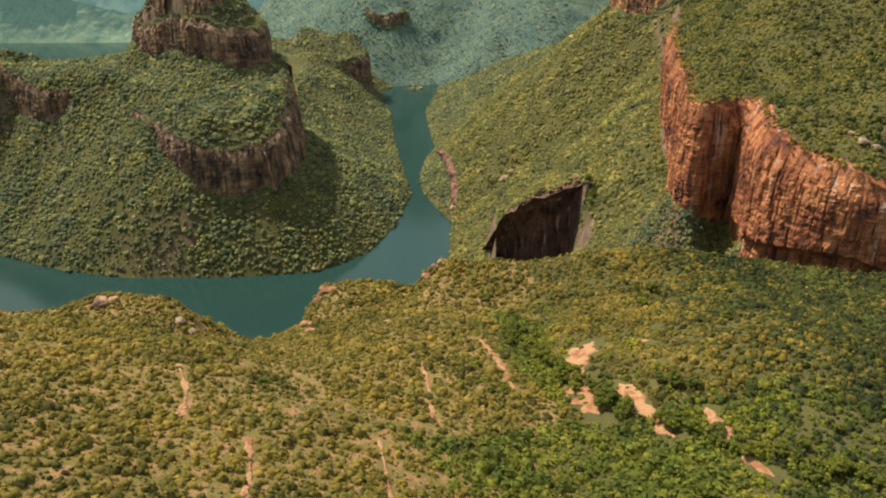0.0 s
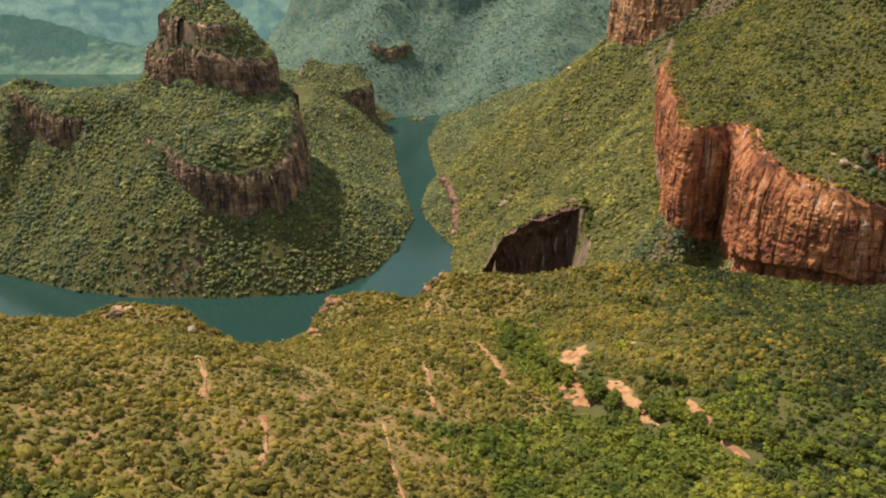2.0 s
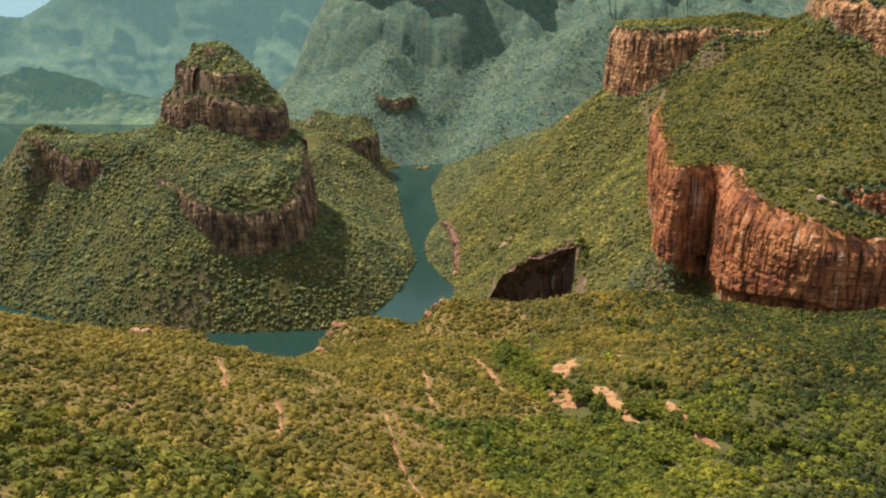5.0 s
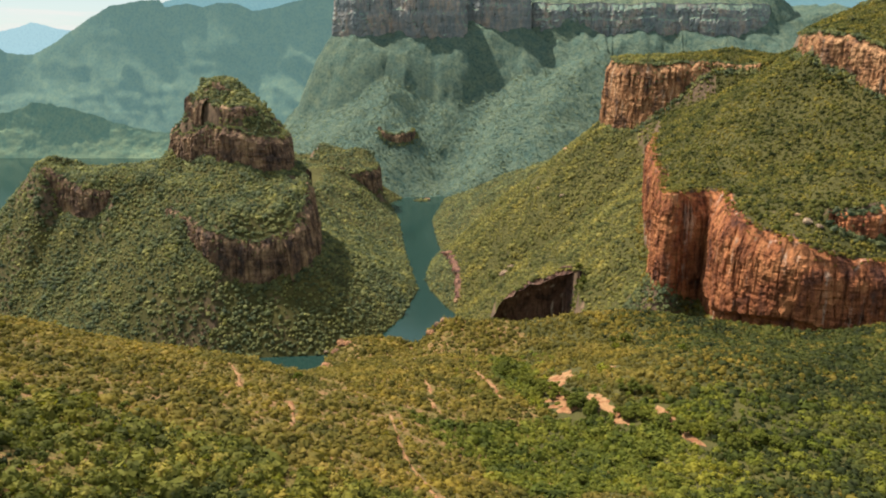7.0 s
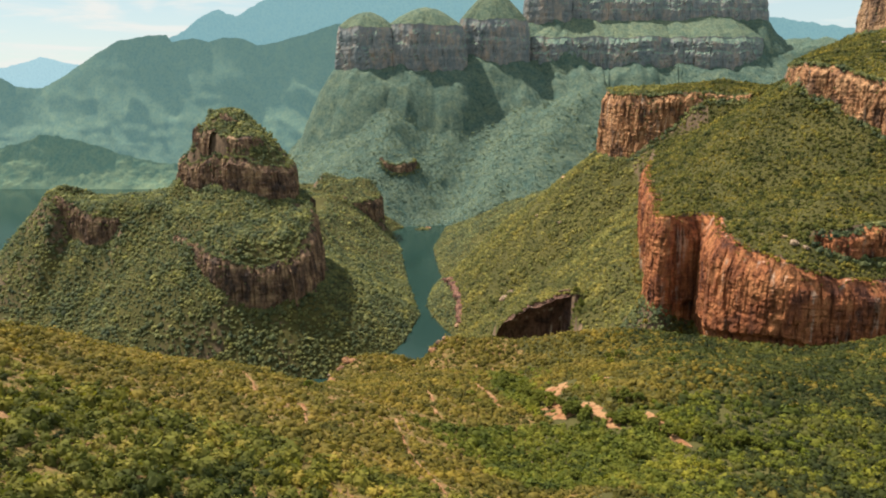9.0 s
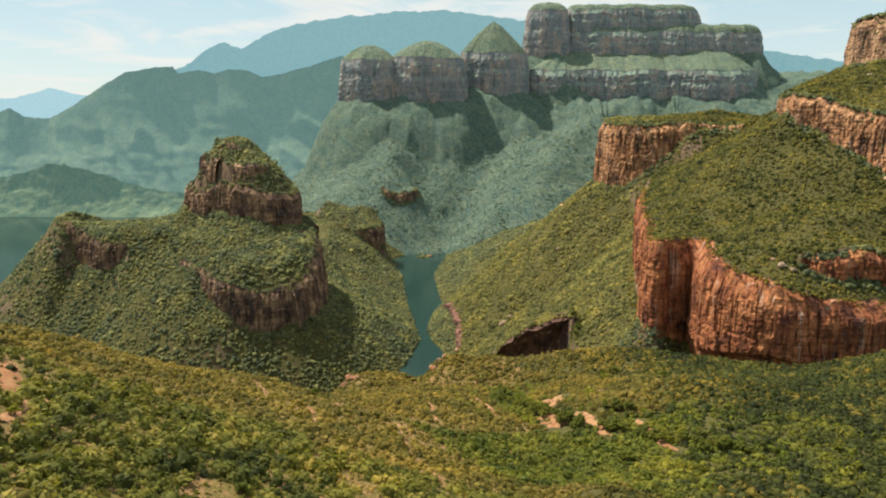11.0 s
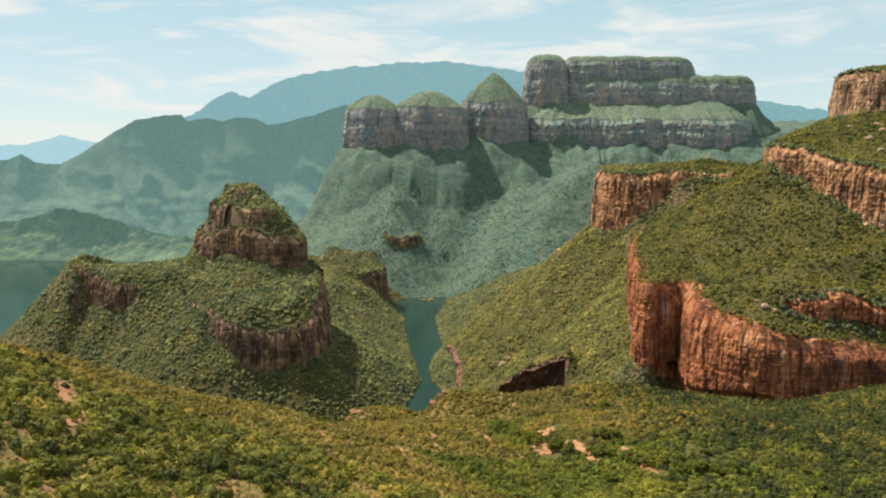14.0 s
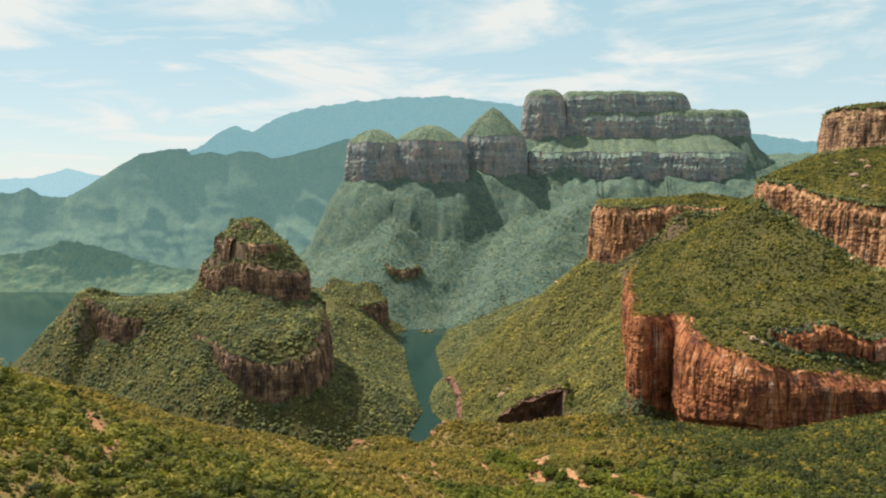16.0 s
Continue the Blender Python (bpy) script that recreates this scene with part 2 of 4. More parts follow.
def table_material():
    m, nt, b = material("far_rock_and_scrub_hazed")
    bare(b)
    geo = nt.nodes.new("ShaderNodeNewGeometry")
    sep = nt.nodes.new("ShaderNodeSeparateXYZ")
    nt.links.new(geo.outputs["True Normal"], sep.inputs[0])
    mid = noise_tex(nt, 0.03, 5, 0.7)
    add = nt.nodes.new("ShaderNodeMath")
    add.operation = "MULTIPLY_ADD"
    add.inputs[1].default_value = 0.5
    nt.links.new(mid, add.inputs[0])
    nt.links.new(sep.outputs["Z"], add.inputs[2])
    # scrub and rock both pushed blue and lighter, painting in the haze
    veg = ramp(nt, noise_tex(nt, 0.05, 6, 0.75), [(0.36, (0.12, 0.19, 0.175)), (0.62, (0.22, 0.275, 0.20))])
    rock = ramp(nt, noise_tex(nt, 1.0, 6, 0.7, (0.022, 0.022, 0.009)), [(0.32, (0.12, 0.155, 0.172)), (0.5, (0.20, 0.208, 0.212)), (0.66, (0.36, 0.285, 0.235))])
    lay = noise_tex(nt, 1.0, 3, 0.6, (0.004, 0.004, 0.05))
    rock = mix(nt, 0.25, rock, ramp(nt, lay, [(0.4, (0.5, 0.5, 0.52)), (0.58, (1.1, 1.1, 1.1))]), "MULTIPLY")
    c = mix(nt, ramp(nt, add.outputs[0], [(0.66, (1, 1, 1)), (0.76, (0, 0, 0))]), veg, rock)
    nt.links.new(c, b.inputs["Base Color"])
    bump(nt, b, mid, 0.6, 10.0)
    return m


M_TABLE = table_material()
# woods and caps carry the valley haze in their bluish base colours
M_FARWOOD = far_material("far_woods_hazed", (0.086, 0.145, 0.126), (0.146, 0.190, 0.138))
M_CAP = far_material("far_grassy_cap_hazed", (0.122, 0.178, 0.138), (0.190, 0.230, 0.155))
# backdrops: haze painted as blue base colour plus a bluish emission
M_RANGE = far_material("distant_hills_haze_glow", (0.09, 0.14, 0.10), (0.13, 0.17, 0.10), (0.038, 0.072, 0.076))
M_FOOT = far_material("foothill_woods_haze_glow", (0.10, 0.155, 0.10), (0.17, 0.20, 0.105), (0.018, 0.04, 0.04))
M_BLUE = far_material("distant_range_haze_glow", (0.12, 0.18, 0.18), (0.15, 0.20, 0.18), (0.085, 0.16, 0.18))
M_PALE = far_material("palest_range_haze_glow", (0.2, 0.25, 0.27), (0.2, 0.25, 0.27), (0.16, 0.25, 0.28))

M_WATER, _nt, _b = material("green_river_water")
_b.inputs["Base Color"].default_value = (0.012, 0.032, 0.028, 1)
_b.inputs["Roughness"].default_value = 0.12
_b.inputs["IOR"].default_value = 1.33
_b.inputs["Specular IOR Level"].default_value = 0.5
bump(_nt, _b, noise_tex(_nt, 0.25, 3, 0.6), 0.12, 0.4)


# ---- numpy noise ----
def vnoise(x, y, seed=0):
    xi, yi = np.floor(x).astype(np.int64), np.floor(y).astype(np.int64)
    fx, fy = x - xi, y - yi
    fx, fy = fx * fx * (3 - 2 * fx), fy * fy * (3 - 2 * fy)

    def h(i, j):
        n = (i * 374761393 + j * 668265263 + seed * 974634541) & 0x7FFFFFFF
        n = ((n ^ (n >> 13)) * 1274126177) & 0x7FFFFFFF
        return ((n ^ (n >> 16)) & 0xFFFF) / 32767.5 - 1
    return (h(xi, yi) * (1 - fx) + h(xi + 1, yi) * fx) * (1 - fy) + (h(xi, yi + 1) * (1 - fx) + h(xi + 1, yi + 1) * fx) * fy


def fbm(x, y, octaves=4, seed=0, gain=0.5):
    total, amp = 0, 1.0
    for o in range(octaves):
        total = total + amp * vnoise(x, y, seed + o)
        x, y, amp = x * 2.03 + 17.1, y * 2.03 + 5.3, amp * gain
    return total


# ---- relief, as contour maps ----
def inside_distance(x, y, poly):
    """Distance to a closed outline, positive inside."""
    best, odd = np.full(x.shape, 1e18), np.zeros(x.shape, bool)
    for (ax, ay), (bx, by) in zip(poly, poly[1:] + poly[:1]):
        dx, dy = bx - ax, by - ay
        t = np.clip(((x - ax) * dx + (y - ay) * dy) / (dx * dx + dy * dy), 0, 1)
        best = np.minimum(best, (x - ax - t * dx) ** 2 + (y - ay - t * dy) ** 2)
        if ay != by:
            odd ^= ((ay > y) != (by > y)) & (x < ax + (y - ay) / dy * dx)
    return np.where(odd, 1, -1) * np.sqrt(best)


def line_distance(x, y, pts):
    best = np.full(x.shape, 1e18)
    for (ax, ay), (bx, by) in zip(pts, pts[1:]):
        dx, dy = bx - ax, by - ay
        t = np.clip(((x - ax) * dx + (y - ay) * dy) / (dx * dx + dy * dy), 0, 1)
        best = np.minimum(best, (x - ax - t * dx) ** 2 + (y - ay - t * dy) ** 2)
    return np.sqrt(best)


def hill(x, y, contours, dome=0.25, limit=60, fall=0.9):
    """Height from nested contours, outermost first: (height or function of x and y, outline)."""
    d = [inside_distance(x, y, p) for _, p in contours]
    zs = [z(x, y) if callable(z) else np.full(x.shape, float(z)) for z, _ in contours]
    out = zs[0] + fall * np.minimum(d[0], 0)
    for i in range(len(contours)):
        if i + 1 < len(contours):
            t = np.clip(d[i] / np.maximum(d[i] + np.maximum(-d[i + 1], 0), 1e-6), 0, 1)
            h = zs[i] * (1 - t) + zs[i + 1] * t
        else:
            h = zs[i] + limit * (1 - np.exp(-np.maximum(d[i], 0) * dome / limit))
        out = np.where(d[i] > 0, h, out)
    return out


def grown(poly, by):
    """An outline moved outwards."""
    n, out = len(poly), []
    area = sum(poly[i][0] * poly[(i + 1) % n][1] - poly[(i + 1) % n][0] * poly[i][1] for i in range(n))
    for i in range(n):
        a, b, c = Vector(poly[i - 1]), Vector(poly[i]), Vector(poly[(i + 1) % n])
        u, v = (b - a).normalized(), (c - b).normalized()
        nrm = Vector(((u + v).y, -(u + v).x)).normalized() * (1 if area > 0 else -1)
        out.append((b.x + nrm.x * by, b.y + nrm.y * by))
    return out


# butte on the river bend
BUTTE_SHORE = [(-1000, 1480), (-800, 1395), (-650, 1362), (-453, 1362), (-268, 1384), (-170, 1476), (-117, 1624), (-87, 1829),
               (-141, 2188), (-197, 2652), (-257, 2954), (-300, 3200), (-850, 3450), (-1150, 3500), (-1350, 3000), (-1400, 2600), (-1520, 2050), (-1480, 1850), (-1250, 1620)]
BUTTE_LOW = [(-525, 1492), (-400, 1494), (-352, 1528), (-338, 1640), (-345, 1760), (-390, 1880), (-480, 2060), (-800, 2060), (-1130, 1960), (-1125, 1850),
             (-1000, 1775), (-943, 1735), (-860, 1745), (-766, 1715), (-640, 1600), (-560, 1520)]
BUTTE_RIM = [(-525, 1492), (-404, 1497), (-360, 1534), (-352, 1640), (-368, 1760), (-408, 1880), (-500, 2060), (-800, 2060), (-1130, 1960), (-1125, 1850),
             (-1000, 1775), (-943, 1735), (-860, 1745), (-766, 1715), (-640, 1600), (-560, 1520)]
BUTTE_HIGH = [(-600, 1775), (-540, 1748), (-495, 1740), (-464, 1757), (-446, 1795), (-442, 1850), (-455, 1920), (-500, 1990), (-600, 2030), (-720, 2010), (-765, 1930), (-745, 1868), (-680, 1835)]
BUTTE_MID = [(-715, 1930), (-685, 1872), (-610, 1800), (-545, 1778), (-503, 1812), (-488, 1900), (-540, 1980), (-670, 1985)]
BUTTE_TOP = [(-682, 1930), (-645, 1875), (-596, 1868), (-584, 1945), (-625, 1968)]


BUTTE_BACK = [(-470, 2150), (-440, 2500), (-440, 2700), (-430, 2950), (-520, 3300), (-800, 3600), (-1000, 3300), (-900, 2300)]


def butte_height(x, y):
    back = hill(x, y, [(0, BUTTE_SHORE), (175, BUTTE_BACK)], 0.1, 30)
    rim = lambda x, y: 236 + 0.10 * np.abs(x + 430) + 0.05 * (y - 1500) + 0.36 * np.clip(y - 1520, 0, 260) * np.clip((x + 500) / 120, 0, 1) + 0.2 * np.clip(-950 - x, 0, 150)
    foot = lambda x, y: np.minimum(140 + 0.16 * np.abs(x + 430) + 105 * np.exp(-((x + 715) / 125) ** 2) + 90 * np.exp(-((x + 825) / 60) ** 2) + 130 * np.clip((-1040 - x) / 60, 0, 1), rim(x, y) - 7)
    high_foot = lambda x, y: np.minimum(346 + 0.20 * np.clip(-441 - x, 0, 400), 385)
    high_rim = lambda x, y: 430 + 0.17 * np.clip(-450 - x, 0, 130) - 0.28 * np.clip(-640 - x, 0, 150) + 0.03 * np.clip(y - 1780, 0, 250)
    return np.maximum(back, hill(x, y, [(0, BUTTE_SHORE), (foot, grown(BUTTE_LOW, 9)), (rim, grown(BUTTE_RIM, -5)), (lambda x, y: np.minimum(rim(x, y) + 42, 325), grown(BUTTE_RIM, -42)), (338, grown(BUTTE_HIGH, 56)), (high_foot, grown(BUTTE_HIGH, 10)), (high_rim, grown(BUTTE_HIGH, -5)),
                                        (lambda x, y: 508 + 0.13 * (-600 - x), BUTTE_MID), (566, BUTTE_TOP)], 0.6, 22))


# massif along the other bank
BANK = [(0, 1100), (13, 1527), (25, 1783), (14, 1935), (-38, 2303), (-69, 2649), (-25, 3046), (150, 3200), (2600, 3300), (3000, 200), (900, 300), (520, 560), (300, 900)]
CLIFF = [(900, 770), (760, 795), (660, 808), (590, 802), (530, 802), (490, 806), (456, 832), (428, 866), (415, 900), (422, 945), (431, 990), (440, 1036), (426, 1046), (395, 1030), (374, 1016), (362, 1006), (353, 1012), (347, 1045), (358, 1085), (382, 1150), (395, 1291), (470, 1560), (540, 1800), (700, 2300), (2500, 2700), (2800, 500), (1300, 700)]
TIER = [(520, 930), (535, 868), (570, 846), (620, 856), (690, 842), (760, 850), (860, 820), (1000, 800), (1000, 960), (700, 960)]
BAND = [(706, 1345), (760, 1260), (800, 1180), (845, 1090), (930, 960), (1100, 800), (2400, 600), (2400, 2300), (1000, 2100), (800, 1600)]
TOWER = [(1050, 1760), (1075, 1700), (1140, 1640), (1250, 1560), (2200, 1300), (2200, 2100), (1200, 1980), (1080, 1850)]
SPUR = [(70, 1345), (85, 1318), (120, 1300), (170, 1290), (230, 1280), (290, 1266), (325, 1300), (380, 1450), (200, 1500), (80, 1420)]
ARCH_X, ARCH_Z = (80, 95, 103, 112, 130, 170, 221, 250, 300), (60, 92, 125, 153, 178, 206, 224, 230, 250)
PILLAR = [(455, 1965), (478, 1895), (535, 1830), (620, 1810), (760, 1720), (900, 1800), (900, 2100), (560, 2120), (465, 2040)]


def massif_height(x, y):
    low = lambda x, y: 268 + 0.17 * np.clip(y - 1040, 0, 1100) + 46 * np.clip((400 - x) / 40, 0, 1) * np.exp(-((y - 1030) / 80) ** 2)
    rim = lambda x, y: 448 + 0.05 * np.clip(y - 1040, 0, 900) - 0.34 * np.clip(900 - y, 0, 110) - 0.16 * np.clip(x - 480, 0, 200) * np.clip((1000 - y) / 100, 0, 1)
    foot = lambda x, y: 655 - 0.5 * np.clip(1345 - y, 0, 250)
    top = lambda x, y: 697 - 0.2 * np.clip(1345 - y, 0, 250)
    h = hill(x, y, [(0, BANK), (low, grown(CLIFF, 1)), (rim, grown(CLIFF, -5)), (foot, grown(BAND, 1)), (top, grown(BAND, -5)), (785, grown(TOWER, 1)), (895, grown(TOWER, -5))], 0.2, 40)
    p = hill(x, y, [(lambda x, y: 470 + 0.95 * np.clip(x - 490, 0, 170), grown(PILLAR, 1)), (632, grown(PILLAR, -5))], 0.25, 20)
    d = inside_distance(x, y, SPUR)
    arch = np.interp(x, ARCH_X, ARCH_Z)
    roof = np.exp(-(np.clip(d - 14, 0, None) / 40) ** 2) * np.clip((x - 74) / 24, 0, 1) * np.clip((290 - x) / 30, 0, 1)
    floor_ = np.interp(x, (90, 150, 218, 245, 270), (52, 44, 56, 110, 180))
    open_ = np.clip((x - 84) / 20, 0, 1) * np.clip((257 - x) / 14, 0, 1) * np.clip((130 + d) / 100, 0, 1)
    h = np.where((d > -3) & (y < 1400), h + (arch - h) * roof, np.where((d <= -3) & (y < 1345), h - np.clip(h - floor_, 0, None) * open_, h))
    t = inside_distance(x, y, TIER)
    h = h + 40 * np.clip((t + 2) / 6, 0, 1) * np.exp(-np.clip(t, 0, None) / 55) * np.clip((x - 520) / 60, 0, 1)
    return np.maximum(h, p)


# foreground ridge
def near_height(x, y):
    u, v = np.clip(x / 100, -3.3, 2.7), (np.minimum(y, 690) - 400) / 100
    h = 398 - 10.7 * u - 27.2 * v + 2.98 * u * u + 6.27 * u * v - 1.63 * v * v
    for cx, cy, rx, ry, a in ((260, 500, 110, 90, 22), (60, 330, 90, 90, -22), (420, 760, 150, 110, -18), (-470, 740, 190, 190, -38), (-45, 765, 25, 60, -16), (0, 775, 22, 40, 12), (-160, 560, 50, 90, -12),
                              (-232, 690, 55, 110, -48), (75, 560, 45, 120, -12), (-400, 745, 40, 40, 14), (610, 630, 120, 90, 28), (-188, 756, 26, 70, -62), (48, 778, 40, 50, 13), (-190, 470, 50, 70, 10)):
        h = h + a * np.exp(-((x - cx) / rx) ** 2 - ((y - cy) / ry) ** 2)
    h = np.minimum(h, 600) - 0.25 * np.clip(-y - 150, 0, None)
    lip = 778 - 70 * np.exp(-((x + 240) / 70) ** 2) - 30 * np.exp(-((x + 500) / 180) ** 2) + 20 * np.exp(-((x - 200) / 90) ** 2) - 62 * np.exp(-((x - 540) / 140) ** 2)
    return h - 0.95 * np.clip(y - lip, 0, None)


# far side of the valley
FAR_SHORE = [(-1150, 4690), (-1150, 4300), (-1000, 3600), (-700, 2950), (-257, 2954), (-200, 3075), (-25, 3095), (400, 3000), (2600, 2900), (4200, 3000), (4200, 4700)]
FAR_FOOT = [(-640, 4000), (-600, 3880), (-480, 3800), (-255, 3750), (80, 3820), (300, 3960), (450, 4060), (1200, 4110), (1700, 4150), (1950, 4230), (3500, 4300), (3500, 4690), (-500, 4690)]


def far_height(x, y):
    h = hill(x, y, [(0, FAR_SHORE), (lambda x, y: 570 + 0.10 * np.clip(x + 400, -200, 2400), FAR_FOOT)], 0.3, 60)
    fade = np.clip((y - 3080) / 250, 0, 1) * np.clip((4150 - y) / 200, 0, 1)
    for a, r, pts in ((-95, 130, [(330, 4050), (180, 3700), (40, 3350), (-60, 3080)]), (60, 120, [(-430, 3840), (-330, 3500), (-260, 3250)]),
                      (55, 130, [(900, 4080), (620, 3700), (420, 3300)]), (-50, 90, [(-60, 3850), (-120, 3600), (-150, 3450)]),
                      (-60, 120, [(1300, 4100), (1000, 3650), (800, 3250)])):
        h = h + a * fade * np.exp(-(line_distance(x, y, pts) / r) ** 2)
    return h


KNOLL = [(-440, 2745), (-405, 2702), (-335, 2760), (-295, 2830), (-300, 2910), (-325, 2990), (-560, 3050), (-580, 2850)]


STEP = [(-350, 3330), (-300, 3280), (-225, 3275), (-178, 3310), (-172, 3390), (-240, 3480), (-360, 3450)]


def ledges(x, y):
    a = hill(x, y, [(112, grown(KNOLL, 1)), (lambda x, y: 146 + 0.33 * np.clip(y - 2711, 0, 260), grown(KNOLL, -5))], 0.1, 15, 3.0)
    b = hill(x, y, [(lambda x, y: 208 + 0.1 * (x + 250), grown(STEP, 1)), (lambda x, y: 252 + 0.12 * np.clip(y - 3280, 0, 200), grown(STEP, -6))], 0.1, 15, 1.2)
    return np.maximum(a, b)


def relief(x, y):
    """Height of the bare ground."""
    h = np.maximum.reduce([butte_height(x, y), massif_height(x, y), near_height(x, y), far_height(x, y), ledges(x, y)])
    far = np.clip((y + 350) / 2000, 0.3, 2.5)
    n = fbm(x / 90, y / 90, 4, 3) * 7 * far + fbm(x / 300, y / 300, 3, 9) * 9 * far
    n = n + np.clip((y - 2950) / 200, 0, 1) * 5 * fbm(x / 16, y / 16, 2, 33)
    n = n * np.clip(h / 120, 0, 1)
    isle = 4 - 4 * ((x + 128) / 34) ** 2 - 4 * ((y - 3015) / 20) ** 2
    return np.maximum(np.maximum(h + n, isle), -14)


def mesh_object(name, verts, faces, mat, smooth=True, parent=None):
    me = bpy.data.meshes.new(name)
    me.from_pydata(verts if isinstance(verts, list) else verts.tolist(), [], faces if isinstance(faces, list) else faces.tolist())
    me.materials.append(mat)
    if smooth:
        me.shade_smooth()
    ob = new(name, me)
    ob.parent = parent
    return ob


def grid_faces(nr, ncol):
    i = np.arange((nr - 1) * ncol).reshape(nr - 1, ncol)[:, :-1].ravel()
    return np.stack([i, i + 1, i + ncol + 1, i + ncol], 1)


def build_ground():
    ys = list(np.arange(-1500, -220, 40.0))
    while ys[-1] < 4640:
        ys.append(ys[-1] + (40 if ys[-1] < -240 else 0.0036 * (ys[-1] + 350) + 1.4))
    ys = np.array(ys)
    side = 1 + np.geomspace(0.02, 3.0, 24)
    us = np.concatenate([-side[::-1], np.linspace(-1, 1, 230), side])
    half = 0.61 * np.clip(ys + 350, 0, None) + 190
    X, Y = us[None, :] * half[:, None], np.repeat(ys[:, None], len(us), 1)
    Z = relief(X, Y)
    v = np.stack([X, Y, Z], 2).reshape(-1, 3)
    f = grid_faces(len(ys), len(us))
    cx, cy = X[:-1, :-1].ravel(), Y[:-1, :-1].ravel()
    d = inside_distance(cx, cy, SPUR)
    hollow = (d > -13) & (d < 12) & (cx > 88) & (cx < 250) & (cy < 1345)   # the hollow under the spur is a rock wall of its own
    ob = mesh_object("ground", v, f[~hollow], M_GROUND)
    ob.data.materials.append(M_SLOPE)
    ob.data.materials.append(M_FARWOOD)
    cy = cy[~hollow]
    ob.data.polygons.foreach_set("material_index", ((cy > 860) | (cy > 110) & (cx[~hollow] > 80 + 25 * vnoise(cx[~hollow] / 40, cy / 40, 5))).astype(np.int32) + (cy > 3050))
    return tagged(ob, "sunlit canyon slopes of dry grass and soil", "ground", kind="structure")


build_ground()
water = mesh_object("water", [(-6000, 900, 0), (6000, 900, 0), (6000, 4690, 0), (-6000, 4690, 0)], [(0, 1, 2, 3)], M_WATER, False)
tagged(water, "still dark green reservoir water between wooded banks", "water", kind="structure")


# ---- rock walls ----
def smooth_line(points, closed, rounds=2):
    p = np.array(points, float)
    for _ in range(rounds):
        q = np.roll(p, -1, 0) if closed else p[1:]
        a = p if closed else p[:-1]
        r = np.stack([a * 0.75 + q * 0.25, a * 0.25 + q * 0.75], 1).reshape(-1, 2)
        p = r if closed else np.vstack([p[:1], r, p[-1:]])
    return p


def resample(p, step, closed):
    if closed:
        p = np.vstack([p, p[:1]])
    d = np.concatenate([[0], np.cumsum(np.hypot(*np.diff(p, axis=0).T))])
    s = np.linspace(0, d[-1], max(int(d[-1] / step), 4) + 1)
    if closed:
        s = s[:-1]
    return np.stack([np.interp(s, d, p[:, 0]), np.interp(s, d, p[:, 1])], 1), s


def outward(p, closed, side):
    t = np.roll(p, -1, 0) - np.roll(p, 1, 0)
    if not closed:
        t[0], t[-1] = p[1] - p[0], p[-1] - p[-2]
    t /= np.maximum(np.hypot(t[:, 0], t[:, 1]), 1e-6)[:, None]
    return np.stack([t[:, 1], -t[:, 0]], 1) * side


def columns(s, z, amp, seed, width=1.0):
    """Buttresses, jointed blocks, cracks and beds of a rock wall: metres outwards at s along and z up, mostly positive."""
    warp = 0.25 * vnoise(s / 30, z / 45, seed + 6)
    big = vnoise(s / (48 * width), z / 260 + 3, seed)
    mid = vnoise(s / (17 * width), z / 120, seed + 1)

    def block(w, h, k):
        i = np.floor(s / (w * width) + warp + 0.6 * vnoise(z / 70, s * 0 + k, k))
        j = np.floor(z / (h * width) + 0.4 * warp + 3.7 * np.sin(i * 12.9))
        return np.modf(np.abs(np.sin(i * 127.1 + j * 311.7 + k) * 43758.5))[0]

    def joint(w, k, thin):
        u = s / (w * width) + 0.8 * warp + 0.5 * vnoise(z / 60, s * 0 + k, k)
        i = np.floor(u)
        keep = np.modf(np.abs(np.sin(i * 57.3 + k) * 9173.1))[0]
        return np.exp(-((u - i - 0.5) / thin) ** 2) * np.clip(keep * 2 - 0.7, 0, 1)
    beds = vnoise(s / 90 + 5, z / (5 * width), seed + 3)
    return amp * (0.30 + 0.42 * big + 0.16 * mid - 0.5 * joint(15, seed + 2, 0.055) - 0.35 * joint(6, seed + 9, 0.1) + 0.07 * beds
                  + 0.09 * fbm(s / 4, z / 4, 3, seed + 5) + 0.30 * block(19, 90, seed) + 0.26 * block(8, 30, seed + 1) + 0.16 * block(4, 9, seed + 4))


WALLS = []


